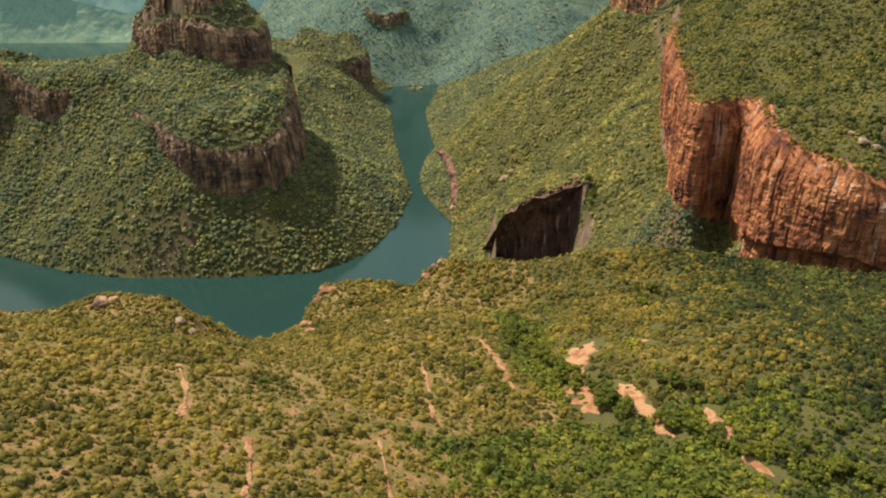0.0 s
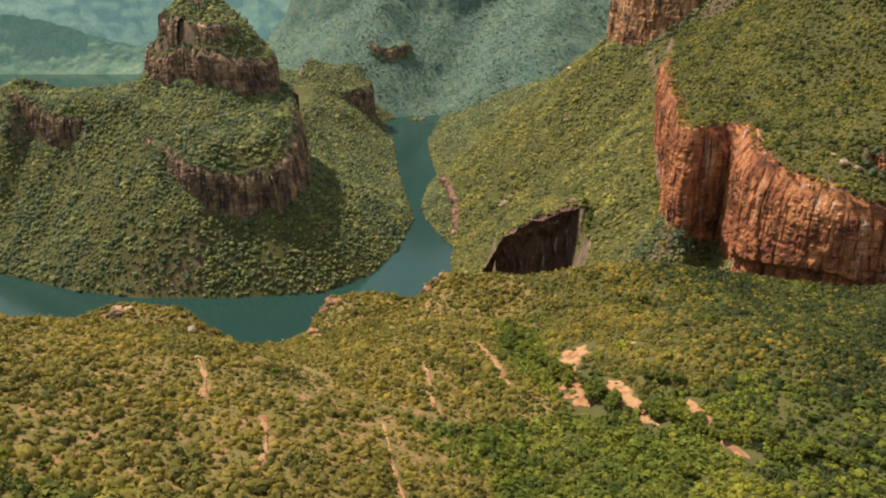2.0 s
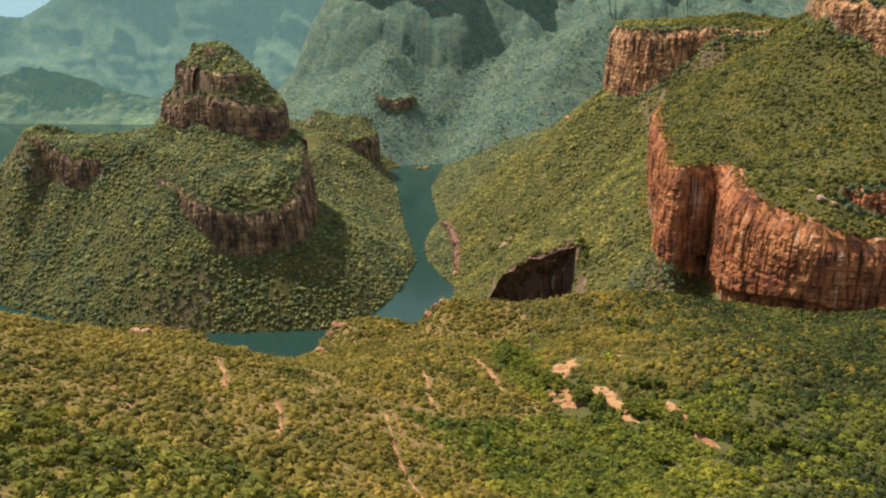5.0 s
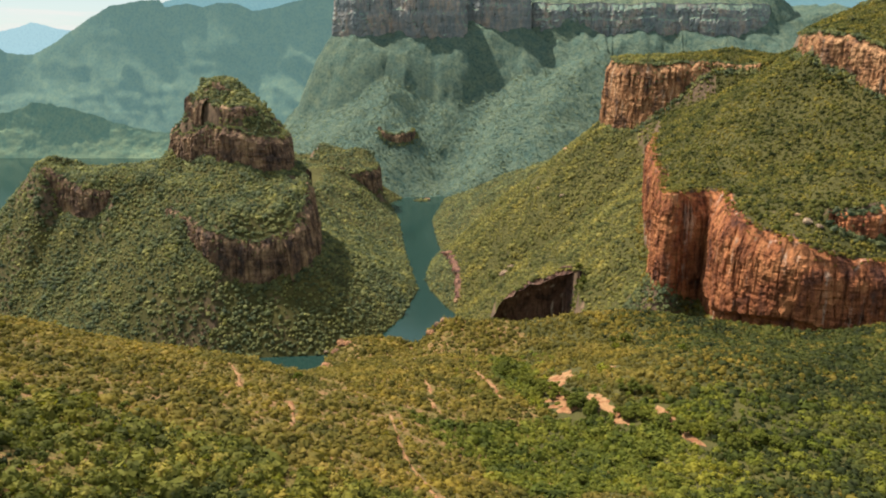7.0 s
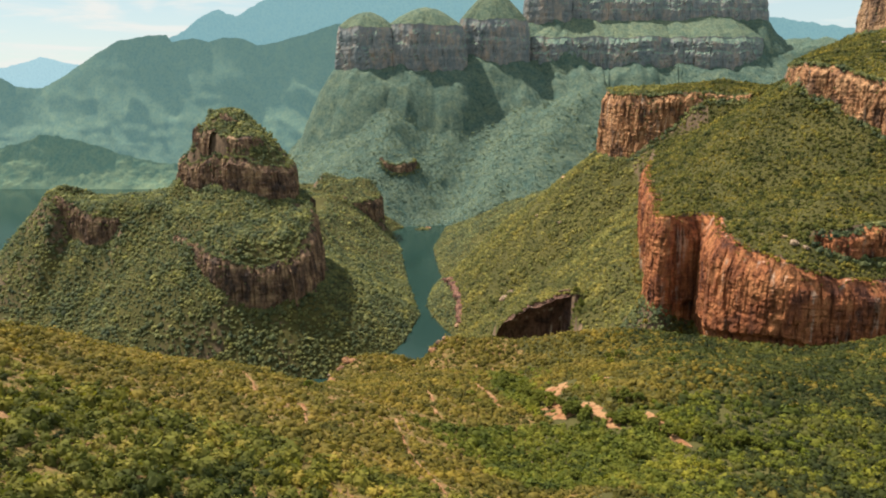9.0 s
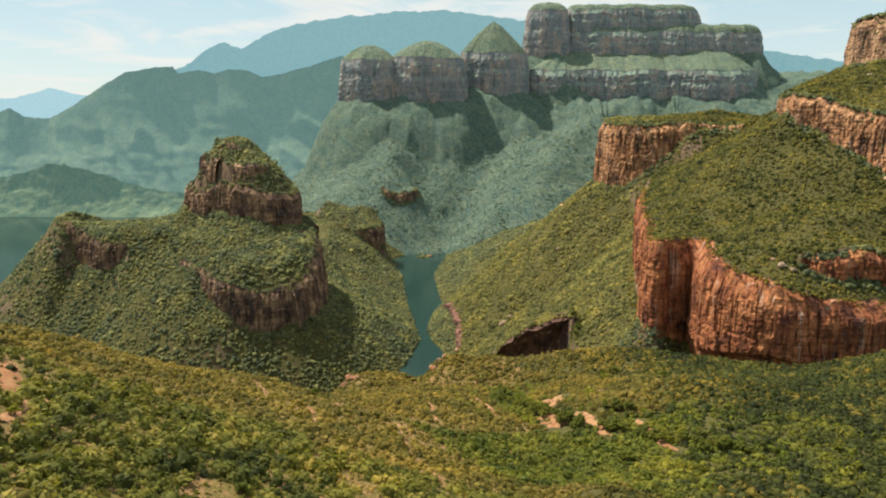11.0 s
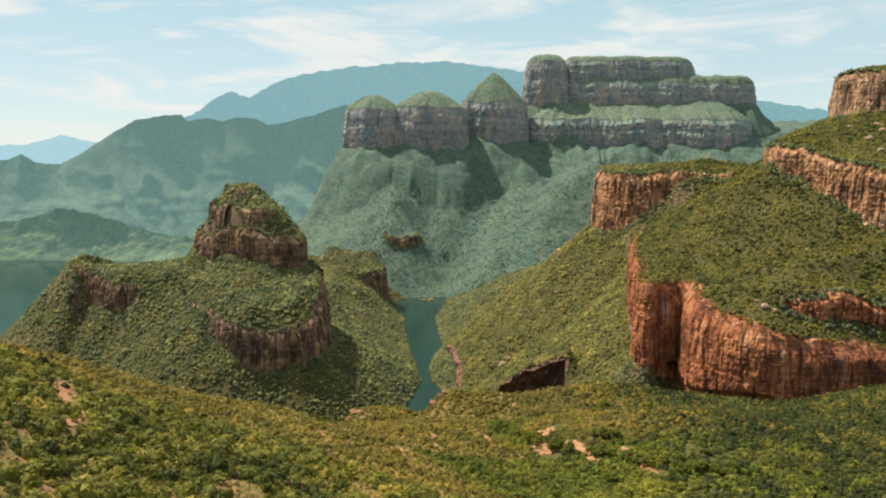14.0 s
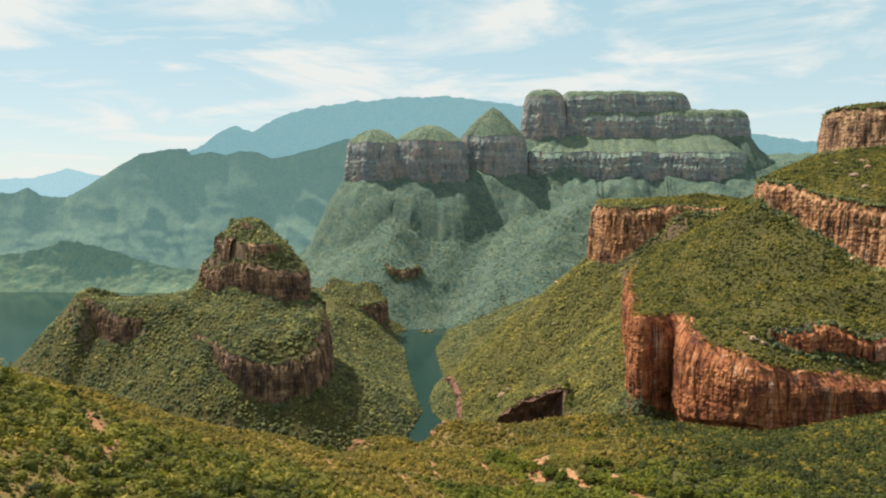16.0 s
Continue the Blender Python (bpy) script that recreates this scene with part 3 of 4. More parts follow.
def rock_wall(name, line, mat, side=1, closed=False, step=2.5, rows=50, amp=5.0, lean=6.0, seed=1, undercut=0.0, label="", width=1.0, sink=14, inset=8, cave=False, curve=1.0, notch=0.0, under_x=-1e6):
    p, s = resample(smooth_line(line, closed), step, closed)
    n = outward(p, closed, side)
    low = relief(*(p + n * max(12, lean + 3)).T)
    high = np.maximum(relief(*(p - n * inset).T) - 0.5, low + 1)
    high = high - notch * (high - low) * np.clip(1.6 * fbm(s / 55, s * 0 + 7, 3, seed + 15), 0, 1)
    WALLS.append((p, n, low, high, max(lean, 0), curve, amp))
    v = np.linspace(0, 1, rows)[:, None]
    z = (low - sink) + (high - low + sink) * v
    jut = undercut * (0.6 + 0.4 * vnoise(s / 60, s * 0 + 2, seed + 11))[None, :] * np.clip((v - 0.30 - 0.08 * vnoise(s / 70, s * 0 + 4, seed + 13)[None, :]) / 0.035, 0, 1)
    jut = jut * np.clip((p[:, 0] - under_x) / 20, 0, 1)[None, :]
    z = z + (v ** 6) * np.minimum((0.10 * (high - low))[None, :], 11) * (0.45 * vnoise(s / 9, s * 0, seed + 8) + 0.55 * vnoise(s / 34, s * 0, seed + 9) - 0.7)[None, :]
    off = 2.0 + lean * (1 - v ** curve) + columns(np.repeat(s[None], rows, 0), z, amp, seed, width) * np.clip((1 - v) * 6, 0.12, 1) + jut * np.clip((1 - v) * 5, 0, 1)
    if not cave:
        off = np.maximum(off, 1.2)
    xy = p[None] + n[None] * off[:, :, None]
    back = np.concatenate([p - n * (inset + 2), (high - 1.0)[:, None]], 1)[None]
    sheet = np.concatenate([xy, z[:, :, None]], 2)
    if cave:
        sheet[0] = np.concatenate([p + n * 18, (low - 1)[:, None]], 1)
    verts = np.concatenate([sheet, back], 0)
    nc = len(p)
    f = grid_faces(rows + 1, nc)
    if closed:
        i = np.arange(rows) * nc
        f = np.vstack([f, np.stack([i + nc - 1, i, i + nc, i + 2 * nc - 1], 1)])
    if side < 0:
        f = f[:, ::-1]
    ob = mesh_object(name, verts.reshape(-1, 3), f, mat, False)
    return tagged(ob, label, "cliff") if label else ob


rock_wall("cliff", CLIFF[0:22], M_RED, -1, step=1.7, rows=110, width=1.0, amp=9, lean=2, seed=21, undercut=10, under_x=385,
          label="tall orange-red sandstone cliff with dark vertical cracks")
rock_wall("cliff", TIER[1:7], M_RED, 1, step=2.2, rows=40, amp=13, lean=3, seed=25, undercut=7, notch=0.12,
          label="short red rock step among bushes above the cliff")
rock_wall("cliff", PILLAR[-1:] + PILLAR[:5], M_TAN, 1, step=2.5, rows=64, amp=13, lean=10, seed=31,
          label="blocky orange-tan rock buttress with a grassy flat top")
rock_wall("cliff", BAND[-1:] + BAND[:7], M_TAN, 1, step=2.5, rows=48, amp=12, lean=5, seed=41,
          label="pale orange rock band of upright fluted columns")
rock_wall("cliff", TOWER[-1:] + TOWER[:5], M_GREY, 1, step=3, rows=50, amp=9, lean=10, seed=51,
          label="weathered tan rock tower above a scrubby slope")
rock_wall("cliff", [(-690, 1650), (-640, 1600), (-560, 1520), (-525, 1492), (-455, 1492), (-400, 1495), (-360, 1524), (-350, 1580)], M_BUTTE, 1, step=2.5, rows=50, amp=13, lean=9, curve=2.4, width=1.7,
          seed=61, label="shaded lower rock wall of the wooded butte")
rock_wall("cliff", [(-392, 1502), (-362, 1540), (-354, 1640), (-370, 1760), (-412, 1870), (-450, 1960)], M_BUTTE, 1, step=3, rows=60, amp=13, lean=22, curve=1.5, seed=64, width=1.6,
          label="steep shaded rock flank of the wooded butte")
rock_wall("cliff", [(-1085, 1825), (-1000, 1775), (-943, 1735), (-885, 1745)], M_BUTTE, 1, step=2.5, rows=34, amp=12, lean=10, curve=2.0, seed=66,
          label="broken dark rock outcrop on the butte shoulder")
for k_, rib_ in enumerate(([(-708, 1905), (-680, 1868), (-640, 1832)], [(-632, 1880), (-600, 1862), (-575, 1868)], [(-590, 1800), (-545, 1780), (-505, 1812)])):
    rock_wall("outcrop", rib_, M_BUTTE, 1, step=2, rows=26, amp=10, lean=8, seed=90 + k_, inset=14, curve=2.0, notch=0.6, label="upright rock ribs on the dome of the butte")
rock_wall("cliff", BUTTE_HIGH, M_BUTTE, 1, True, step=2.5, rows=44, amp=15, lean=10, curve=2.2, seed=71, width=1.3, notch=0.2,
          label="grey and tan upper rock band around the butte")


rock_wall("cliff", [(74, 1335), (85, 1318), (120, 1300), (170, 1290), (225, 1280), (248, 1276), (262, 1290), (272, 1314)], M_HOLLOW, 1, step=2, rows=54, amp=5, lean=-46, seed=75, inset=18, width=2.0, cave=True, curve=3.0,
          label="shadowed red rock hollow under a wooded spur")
rock_wall("cliff", [(-432, 2730), (-405, 2702), (-335, 2760), (-295, 2830), (-300, 2910)], M_BUTTE, 1, step=3, rows=30, amp=12, lean=5, seed=76, notch=0.3,
          label="small rock step toned dark as shade on a grassy knoll")


rock_wall("cliff", [(-330, 3310), (-300, 3280), (-225, 3275), (-178, 3310), (-172, 3390)], M_BUTTE, 1, step=4, rows=20, amp=8, lean=4, seed=77, notch=0.1, width=1.4,
          label="short rock step toned dark as shade on the far slope")
rock_wall("cliff", [(24, 1690), (28, 1760), (21, 1850), (10, 1940), (-6, 2040), (-24, 2120)], M_BANK, -1, step=2.5, rows=24, amp=9, lean=6, seed=79, inset=9, notch=0.6, width=0.8,
          label="low dark red rock wall along the river bank")


# ---- far tables and round towers ----
def far_table(name, outline, foot, rim, top, flat, label, seed, lean=14, amp=16, step=7, width=2.4, skirt=260):
    """A rock table or tower: talus skirt, jointed rock face, green cap. flat: how soon the cap levels out."""
    p, s = resample(smooth_line(grown(outline, 22), True), step, True)
    n = outward(p, True, 1)
    p = p + n * (9 * fbm(s / 70, s * 0, 3, seed, 0.6))[:, None]
    nc = len(p)
    wrap = lambda rows: np.vstack([grid_faces(rows, nc), np.stack([np.arange(rows - 1) * nc + nc - 1, np.arange(rows - 1) * nc, np.arange(1, rows) * nc, np.arange(1, rows) * nc + nc - 1], 1)])
    base = new(name)
    rim_s = rim + 7 * fbm(s / 60, s * 0 + 3, 3, seed + 3)
    foot_s = foot + 0.12 * (rim - foot) * fbm(s / 80, s * 0 + 9, 3, seed + 5)
    v = np.linspace(0, 1, 34)[:, None]
    z = (foot_s - 40)[None] + (rim_s - foot_s + 40)[None] * v
    ledge = 0.35 * lean * np.clip((0.62 - v) / 0.05, 0, 1)
    off = lean * (1 - v ** 2) + ledge + columns(np.repeat(s[None], 34, 0), z, amp, seed, width) * np.clip((1 - v) * 6, 0.15, 1)
    xy = p[None] + n[None] * off[:, :, None]
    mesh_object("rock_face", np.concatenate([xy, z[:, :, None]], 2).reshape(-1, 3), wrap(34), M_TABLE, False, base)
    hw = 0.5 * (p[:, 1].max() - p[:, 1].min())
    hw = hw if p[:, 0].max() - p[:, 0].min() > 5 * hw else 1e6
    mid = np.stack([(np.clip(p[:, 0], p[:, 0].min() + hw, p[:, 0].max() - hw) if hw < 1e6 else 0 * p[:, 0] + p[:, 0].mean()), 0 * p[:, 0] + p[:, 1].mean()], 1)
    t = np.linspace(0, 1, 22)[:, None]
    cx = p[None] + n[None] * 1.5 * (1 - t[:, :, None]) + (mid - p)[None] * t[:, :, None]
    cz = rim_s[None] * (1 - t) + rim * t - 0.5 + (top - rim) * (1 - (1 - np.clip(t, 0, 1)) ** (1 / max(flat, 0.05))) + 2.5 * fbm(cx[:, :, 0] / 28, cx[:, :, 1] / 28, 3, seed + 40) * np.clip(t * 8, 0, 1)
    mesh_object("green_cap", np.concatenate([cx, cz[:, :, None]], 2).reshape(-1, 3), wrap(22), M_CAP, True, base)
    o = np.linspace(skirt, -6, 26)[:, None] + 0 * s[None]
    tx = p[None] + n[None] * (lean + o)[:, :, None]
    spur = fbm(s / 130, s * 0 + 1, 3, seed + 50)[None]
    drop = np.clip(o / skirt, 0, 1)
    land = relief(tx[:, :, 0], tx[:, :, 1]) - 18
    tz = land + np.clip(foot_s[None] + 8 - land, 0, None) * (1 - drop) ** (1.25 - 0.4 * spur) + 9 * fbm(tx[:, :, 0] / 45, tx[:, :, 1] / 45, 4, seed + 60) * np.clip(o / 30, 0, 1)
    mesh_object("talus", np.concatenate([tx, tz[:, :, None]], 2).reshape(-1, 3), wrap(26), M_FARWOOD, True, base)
    return tagged(base, label, "rock tower")


far_table("rock_tower", [(-590, 3930), (-550, 3870), (-440, 3845), (-340, 3870), (-310, 3950), (-380, 4040), (-520, 4040)], 700, 900, 985, 0.6,
          "round flat-domed rock tower with a green cap", 81)
far_table("rock_tower", [(-330, 3930), (-260, 3870), (-130, 3855), (10, 3880), (60, 3960), (-20, 4080), (-250, 4080)], 690, 915, 1010, 0.6,
          "broad domed rock tower beside its twin", 92)
far_table("rock_tower", [(45, 4090), (120, 4030), (240, 4010), (370, 4040), (420, 4120), (330, 4220), (120, 4220)], 740, 950, 1125, 0.8,
          "pointed rock tower with a grassy cone top", 103)
far_table("rock_table", [(440, 4150), (520, 4095), (640, 4120), (820, 4150), (1000, 4110), (1150, 4125), (1250, 4160), (1400, 4090), (1560, 4130), (1700, 4200), (1850, 4290), (1700, 4540), (500, 4500)], 700, 860, 1005, 1.0,
          "long lower rock table under the mesa", 111, 18, 24)
far_table("rock_tower", [(455, 4300), (500, 4262), (560, 4250), (630, 4268), (660, 4310), (640, 4400), (480, 4400)], 960, 1205, 1252, 0.3,
          "square rock knob beside the mesa", 121, 16, 14)
far_table("rock_table", [(670, 4320), (800, 4296), (900, 4300), (1050, 4282), (1200, 4302), (1300, 4290), (1500, 4318), (1700, 4320), (1850, 4380), (1830, 4520), (700, 4520)], 970, 1085, 1135, 0.2,
          "lower step of the long flat-topped mesa", 131, skirt=150)
far_table("rock_table", [(680, 4350), (800, 4322), (950, 4338), (1100, 4325), (1250, 4345), (1420, 4360), (1470, 4420), (1400, 4510), (720, 4510)], 1100, 1215, 1248, 0.2,
          "long flat-topped mesa with sheer rock sides", 141, skirt=34)


def skyline(name, crest, y0, depth, foot, mat, label, seed, rough=5):
    """A far range as relief: crest heights along x, falling towards the viewer."""
    xs = np.linspace(crest[0][0], crest[-1][0], 420)
    hs = np.interp(xs, [c[0] for c in crest], [c[1] for c in crest])
    v = np.linspace(0, 1, 60)[:, None]
    X = np.repeat(xs[None], 60, 0)
    H = foot + (hs[None] - foot) * (0.58 * v + 0.42 * v ** 3)
    slant = X + 0.45 * H
    spur = np.clip(1 - np.abs(fbm(slant / 420, H / 900, 4, seed, 0.45)) * 2.2, 0, 1)
    shelf = np.clip(fbm(X / 500, H / 90, 3, seed + 8) * 2, -1, 1)
    Y = y0 - depth * (1 - v) - (0.11 * depth * spur + 0.02 * depth * shelf) * np.clip(v * (1 - v) * 4, 0, 1)
    Z = H + rough * fbm(X / 60, H / 60, 4, seed + 2, 0.6) * np.clip(v * 4, 0, 1)
    verts = np.stack([X, Y, Z], 2).reshape(-1, 3)
    return tagged(mesh_object(name, verts, grid_faces(60, 420), mat), label, "backdrop", kind="structure")


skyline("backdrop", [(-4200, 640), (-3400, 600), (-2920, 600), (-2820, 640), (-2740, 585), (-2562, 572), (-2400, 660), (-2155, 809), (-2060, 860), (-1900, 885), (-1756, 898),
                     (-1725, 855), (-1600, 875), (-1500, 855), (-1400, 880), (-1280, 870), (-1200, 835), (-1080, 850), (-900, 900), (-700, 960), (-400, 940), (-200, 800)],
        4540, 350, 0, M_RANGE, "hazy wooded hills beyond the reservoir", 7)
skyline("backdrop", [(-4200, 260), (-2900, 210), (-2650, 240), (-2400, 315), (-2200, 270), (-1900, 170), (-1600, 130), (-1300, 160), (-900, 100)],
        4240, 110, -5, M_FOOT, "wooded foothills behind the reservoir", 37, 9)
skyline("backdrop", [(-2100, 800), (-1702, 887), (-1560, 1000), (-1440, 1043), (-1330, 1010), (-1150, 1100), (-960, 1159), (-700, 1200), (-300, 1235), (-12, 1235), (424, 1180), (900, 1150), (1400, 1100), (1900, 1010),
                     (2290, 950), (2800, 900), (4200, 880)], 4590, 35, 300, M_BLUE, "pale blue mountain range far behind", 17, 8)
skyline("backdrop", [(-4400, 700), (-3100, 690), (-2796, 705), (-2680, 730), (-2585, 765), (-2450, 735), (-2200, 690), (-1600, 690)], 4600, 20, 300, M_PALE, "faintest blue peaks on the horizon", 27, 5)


# ---- scrub and woods ----
def bush_mesh(name, x, y, z, r, mat, label, leaves, rng, squash=0.7, tuft=0.42):
    """Bushes: a dark low core and many loose leaf tufts round it, with uneven outlines. Each bush has one tone."""
    n = len(x)
    ang = rng.random(n) * 6.283
    tall = squash * (0.75 + 0.5 * rng.random(n))
    wide = 0.75 + 0.6 * rng.random(n)
    c, s = np.cos(ang)[:, None], np.sin(ang)[:, None]
    k = np.arange(5) * 1.2566
    core = np.concatenate([np.stack([0.8 * np.cos(k), 0.8 * np.sin(k), 0 * k - 0.45], 1), np.stack([0.62 * np.cos(k + 0.6), 0.62 * np.sin(k + 0.6), 0 * k + 0.42], 1), [[0, 0, 0.72]]])
    i = np.arange(5)
    j = (i + 1) % 5
    core_f = np.concatenate([np.stack([i, j, i + 5], 1), np.stack([j, j + 5, i + 5], 1), np.stack([i + 5, j + 5, 0 * i + 10], 1)])
    jit = 1 + 0.4 * (rng.random((n, len(core))) - 0.5)
    P1 = core[None] * jit[:, :, None]
    # leaf tufts on an uneven shell
    phi, uz = rng.random((n, leaves)) * 6.283, rng.random((n, leaves)) * 1.25 - 0.25
    flat = np.sqrt(np.clip(1 - uz * uz, 0, 1))
    d = np.stack([flat * np.cos(phi), flat * np.sin(phi), uz], 2)
    lobe = 1 + 0.22 * np.cos(3 * phi + ang[:, None] * 5) + 0.16 * np.cos(2 * phi + ang[:, None] * 9)
    at = d * (lobe * (0.70 + 0.36 * rng.random((n, leaves))))[:, :, None]
    nrm = d + 0.55 * rng.standard_normal((n, leaves, 3)) + np.array((0, 0, 0.35))
    nrm /= np.linalg.norm(nrm, axis=2, keepdims=True)
    t1 = np.cross(nrm, rng.standard_normal((n, leaves, 3)))
    t1 /= np.maximum(np.linalg.norm(t1, axis=2, keepdims=True), 1e-6)
    t2 = np.cross(nrm, t1)
    size = tuft * (0.65 + 0.7 * rng.random((n, leaves, 1, 1)))
    a = np.array((0, 2.2, 4.1))[None, None] + 0.5 * rng.random((n, leaves, 3))
    P2 = at[:, :, None] + size * (np.cos(a)[..., None] * t1[:, :, None] + np.sin(a)[..., None] * t2[:, :, None])
    P = np.concatenate([P1, P2.reshape(n, -1, 3)], 1)
    px, py = P[:, :, 0] * wide[:, None], P[:, :, 1]
    R = r[:, None]
    V = np.stack([x[:, None] + R * (px * c - py * s), y[:, None] + R * (px * s + py * c), z[:, None] + R * (0.28 + P[:, :, 2] * tall[:, None])], 2)
    m = V.shape[1]
    one = np.concatenate([core_f, len(core) + np.arange(leaves * 3).reshape(-1, 3)])
    F = (one[None] + (np.arange(n) * m)[:, None, None]).reshape(-1, 3)
    me = bpy.data.meshes.new(name)
    me.vertices.add(n * m)
    me.vertices.foreach_set("co", V.astype(np.float32).ravel())
    me.loops.add(F.size)
    me.loops.foreach_set("vertex_index", F.astype(np.int32).ravel())
    me.polygons.add(len(F))
    me.polygons.foreach_set("loop_start", np.arange(0, F.size, 3, dtype=np.int32))
    tone = np.clip(0.15 + 0.7 * rng.random(n) + 0.35 * fbm(x / 25, y / 25, 2, 71), 0, 1)
    me.attributes.new("tone", "FLOAT", "POINT").data.foreach_set("value", np.repeat(tone, m).astype(np.float32))
    me.update(calc_edges=True)
    me.materials.append(mat)
    me.polygons.foreach_set("use_smooth", np.tile(np.arange(len(one)) < 15, n))
    return tagged(new(name, me), label, "bushes", kind="stuff")


def scatter(name, xr, yr, spacing, radius, keep, mat, label, leaves, seed, squash=0.7, tuft=0.42, steepest=1.0):
    rng = np.random.default_rng(seed)
    nx, ny = int((xr[1] - xr[0]) / spacing), int((yr[1] - yr[0]) / spacing)
    gx, gy = np.meshgrid(np.arange(nx), np.arange(ny))
    x = xr[0] + (gx.ravel() + rng.random(nx * ny)) * spacing
    y = yr[0] + (gy.ravel() + rng.random(nx * ny)) * spacing
    ok = np.abs(x) < np.maximum(0.63 * (y + 350), 60) + 90
    x, y = x[ok], y[ok]
    z = relief(x, y)
    e = 4.0
    steep = np.hypot(relief(x + e, y) - relief(x - e, y), relief(x, y + e) - relief(x, y - e)) / (2 * e)
    ok = (z > 1.0) & (steep < steepest + 1.4 * rng.random(len(x))) & keep(x, y, rng)
    x, y, z = x[ok], y[ok], z[ok]
    n = len(x)
    r = radius[0] + (radius[1] - radius[0]) * rng.random(n) ** 2.0
    r = r * (1 + 0.25 * fbm(x / 40, y / 40, 2, 77)) * np.where(rng.random(n) < 0.06, 1.45, 1.0)
    return bush_mesh(name, x, y, z, r, mat, label, leaves, rng, squash, tuft)


SCARS = [(14, [(128, 545), (112, 530), (104, 491), (105, 450), (109, 424)]), (8, [(131, 462), (139, 423), (145, 405), (151, 388)]), (6, [(179, 415), (182, 385), (188, 356), (196, 342)]),
         (5, [(155, 530), (168, 522)]), (3, [(30, 580), (45, 520), (53, 466)]), (2.0, [(-20, 506), (-12, 450), (-8, 402)]),
         (1.7, [(-41, 362), (-35, 335), (-30, 306), (-20, 262), (-8, 231), (2, 196)]), (5, [(-250, 168), (-234, 140), (-214, 108)]),
         (4, [(-206, 124), (-200, 92), (-195, 68)]), (4, [(78, 610), (88, 602)]), (2.2, [(-110, 330), (-98, 290), (-96, 255)]), (2.5, [(-180, 420), (-160, 380), (-150, 340)])]


def clear_of_scars(x, y, rng):
    ok = np.ones(len(x), bool)
    for w, pts in SCARS:
        ok &= (line_distance(x, y, pts) > w * (0.6 + 0.5 * rng.random(len(x))) + 1.2) | (rng.random(len(x)) < 0.08)
    return ok


GULLY = [(70, 640), (66, 600), (80, 510), (112, 440), (135, 415), (190, 365), (260, 330)]


def lushness(x, y):
    n = 0.35 * fbm(x / 60, y / 60, 3, 15)
    hollow = 1.25 - np.hypot((x - 170) / 210, (y - 345) / 95)
    return np.maximum(hollow, 1.0 - line_distance(x, y, GULLY) / 32) + n


def above_rim(x, y):
    return inside_distance(x, y, CLIFF) > 2


def open_scrub(x, y, rng):
    bald = fbm(x / 18, y / 18, 3, 44) + 0.25 * fbm(x / 90, y / 90, 2, 45)
    return (bald < 0.86) & (rng.random(len(x)) < 0.95) & (rng.random(len(x)) > 0.8 * np.clip((x - 210 + 0.35 * np.clip(430 - y, 0, 250)) / 110, 0, 1)) & (lushness(x, y) < 0.35) & clear_of_scars(x, y, rng) & ~above_rim(x, y)


def near_scrub(x, y, rng):
    """Open scrub with grassy gaps along the crest of the ridge."""
    gap = fbm(x / 26, y / 40, 3, 48) + 0.5 * np.exp(-((x + 90 - 0.25 * y) / 45) ** 2)
    return open_scrub(x, y, rng) & (gap < 0.66 + 0.35 * rng.random(len(x)))


def grassy_gaps(x, y, rng):
    return ~near_scrub(x, y, rng) & clear_of_scars(x, y, rng) & (lushness(x, y) < 0.35) & (rng.random(len(x)) < 0.8)


def hollow_scrub(x, y, rng):
    return (rng.random(len(x)) > 0.75 * np.clip((x - 190 + 0.35 * np.clip(430 - y, 0, 250)) / 90, 0, 1)) & (lushness(x, y) > 0.3) & clear_of_scars(x, y, rng) & ~above_rim(x, y)


def upper_scrub(x, y, rng):
    bald = fbm(x / 40, y / 40, 3, 54)
    return above_rim(x, y) & (bald < 1.6) & (rng.random(len(x)) < 0.93)


def closed_wood(x, y, rng):
    hidden = (x < -480) & (y > 2040) & (y < 2650) | (x > 640) & (y > 880) & (y < 2300)
    return ~above_rim(x, y) & ~hidden & (rng.random(len(x)) < 0.97)


def butte_wood(x, y, rng):
    return closed_wood(x, y, rng) & (inside_distance(x, y, BANK) < 0)


def bank_wood(x, y, rng):
    return closed_wood(x, y, rng) & (inside_distance(x, y, BANK) >= 0) & (fbm(x / 50, y / 50, 3, 64) < 0.75 + 0.4 * rng.random(len(x)))


def anywhere(x, y, rng):
    return inside_distance(x, y, [(239, 1228), (292, 1228), (292, 1302), (262, 1288), (246, 1270)]) > 0


def below_cliff(x, y, rng):
    return inside_distance(x, y, CLIFF) < -4


# dark leaves take over towards +x, putting the flank's shade into colour
def shade_toned_scrub(x, y, rng):
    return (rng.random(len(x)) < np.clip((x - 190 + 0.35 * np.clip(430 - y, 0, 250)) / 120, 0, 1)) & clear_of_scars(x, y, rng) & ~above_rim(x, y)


def gully_slope(x, y, rng):
    return (rng.random(len(x)) < np.clip(1.3 - line_distance(x, y, GULLY) / 60, 0, 1)) & clear_of_scars(x, y, rng)


def far_slope(x, y, rng):
    return (rng.random(len(x)) < 0.9 + 0.5 * fbm(x / 160, y / 160, 3, 83)) & ((x > -1150) | (y < 4000))


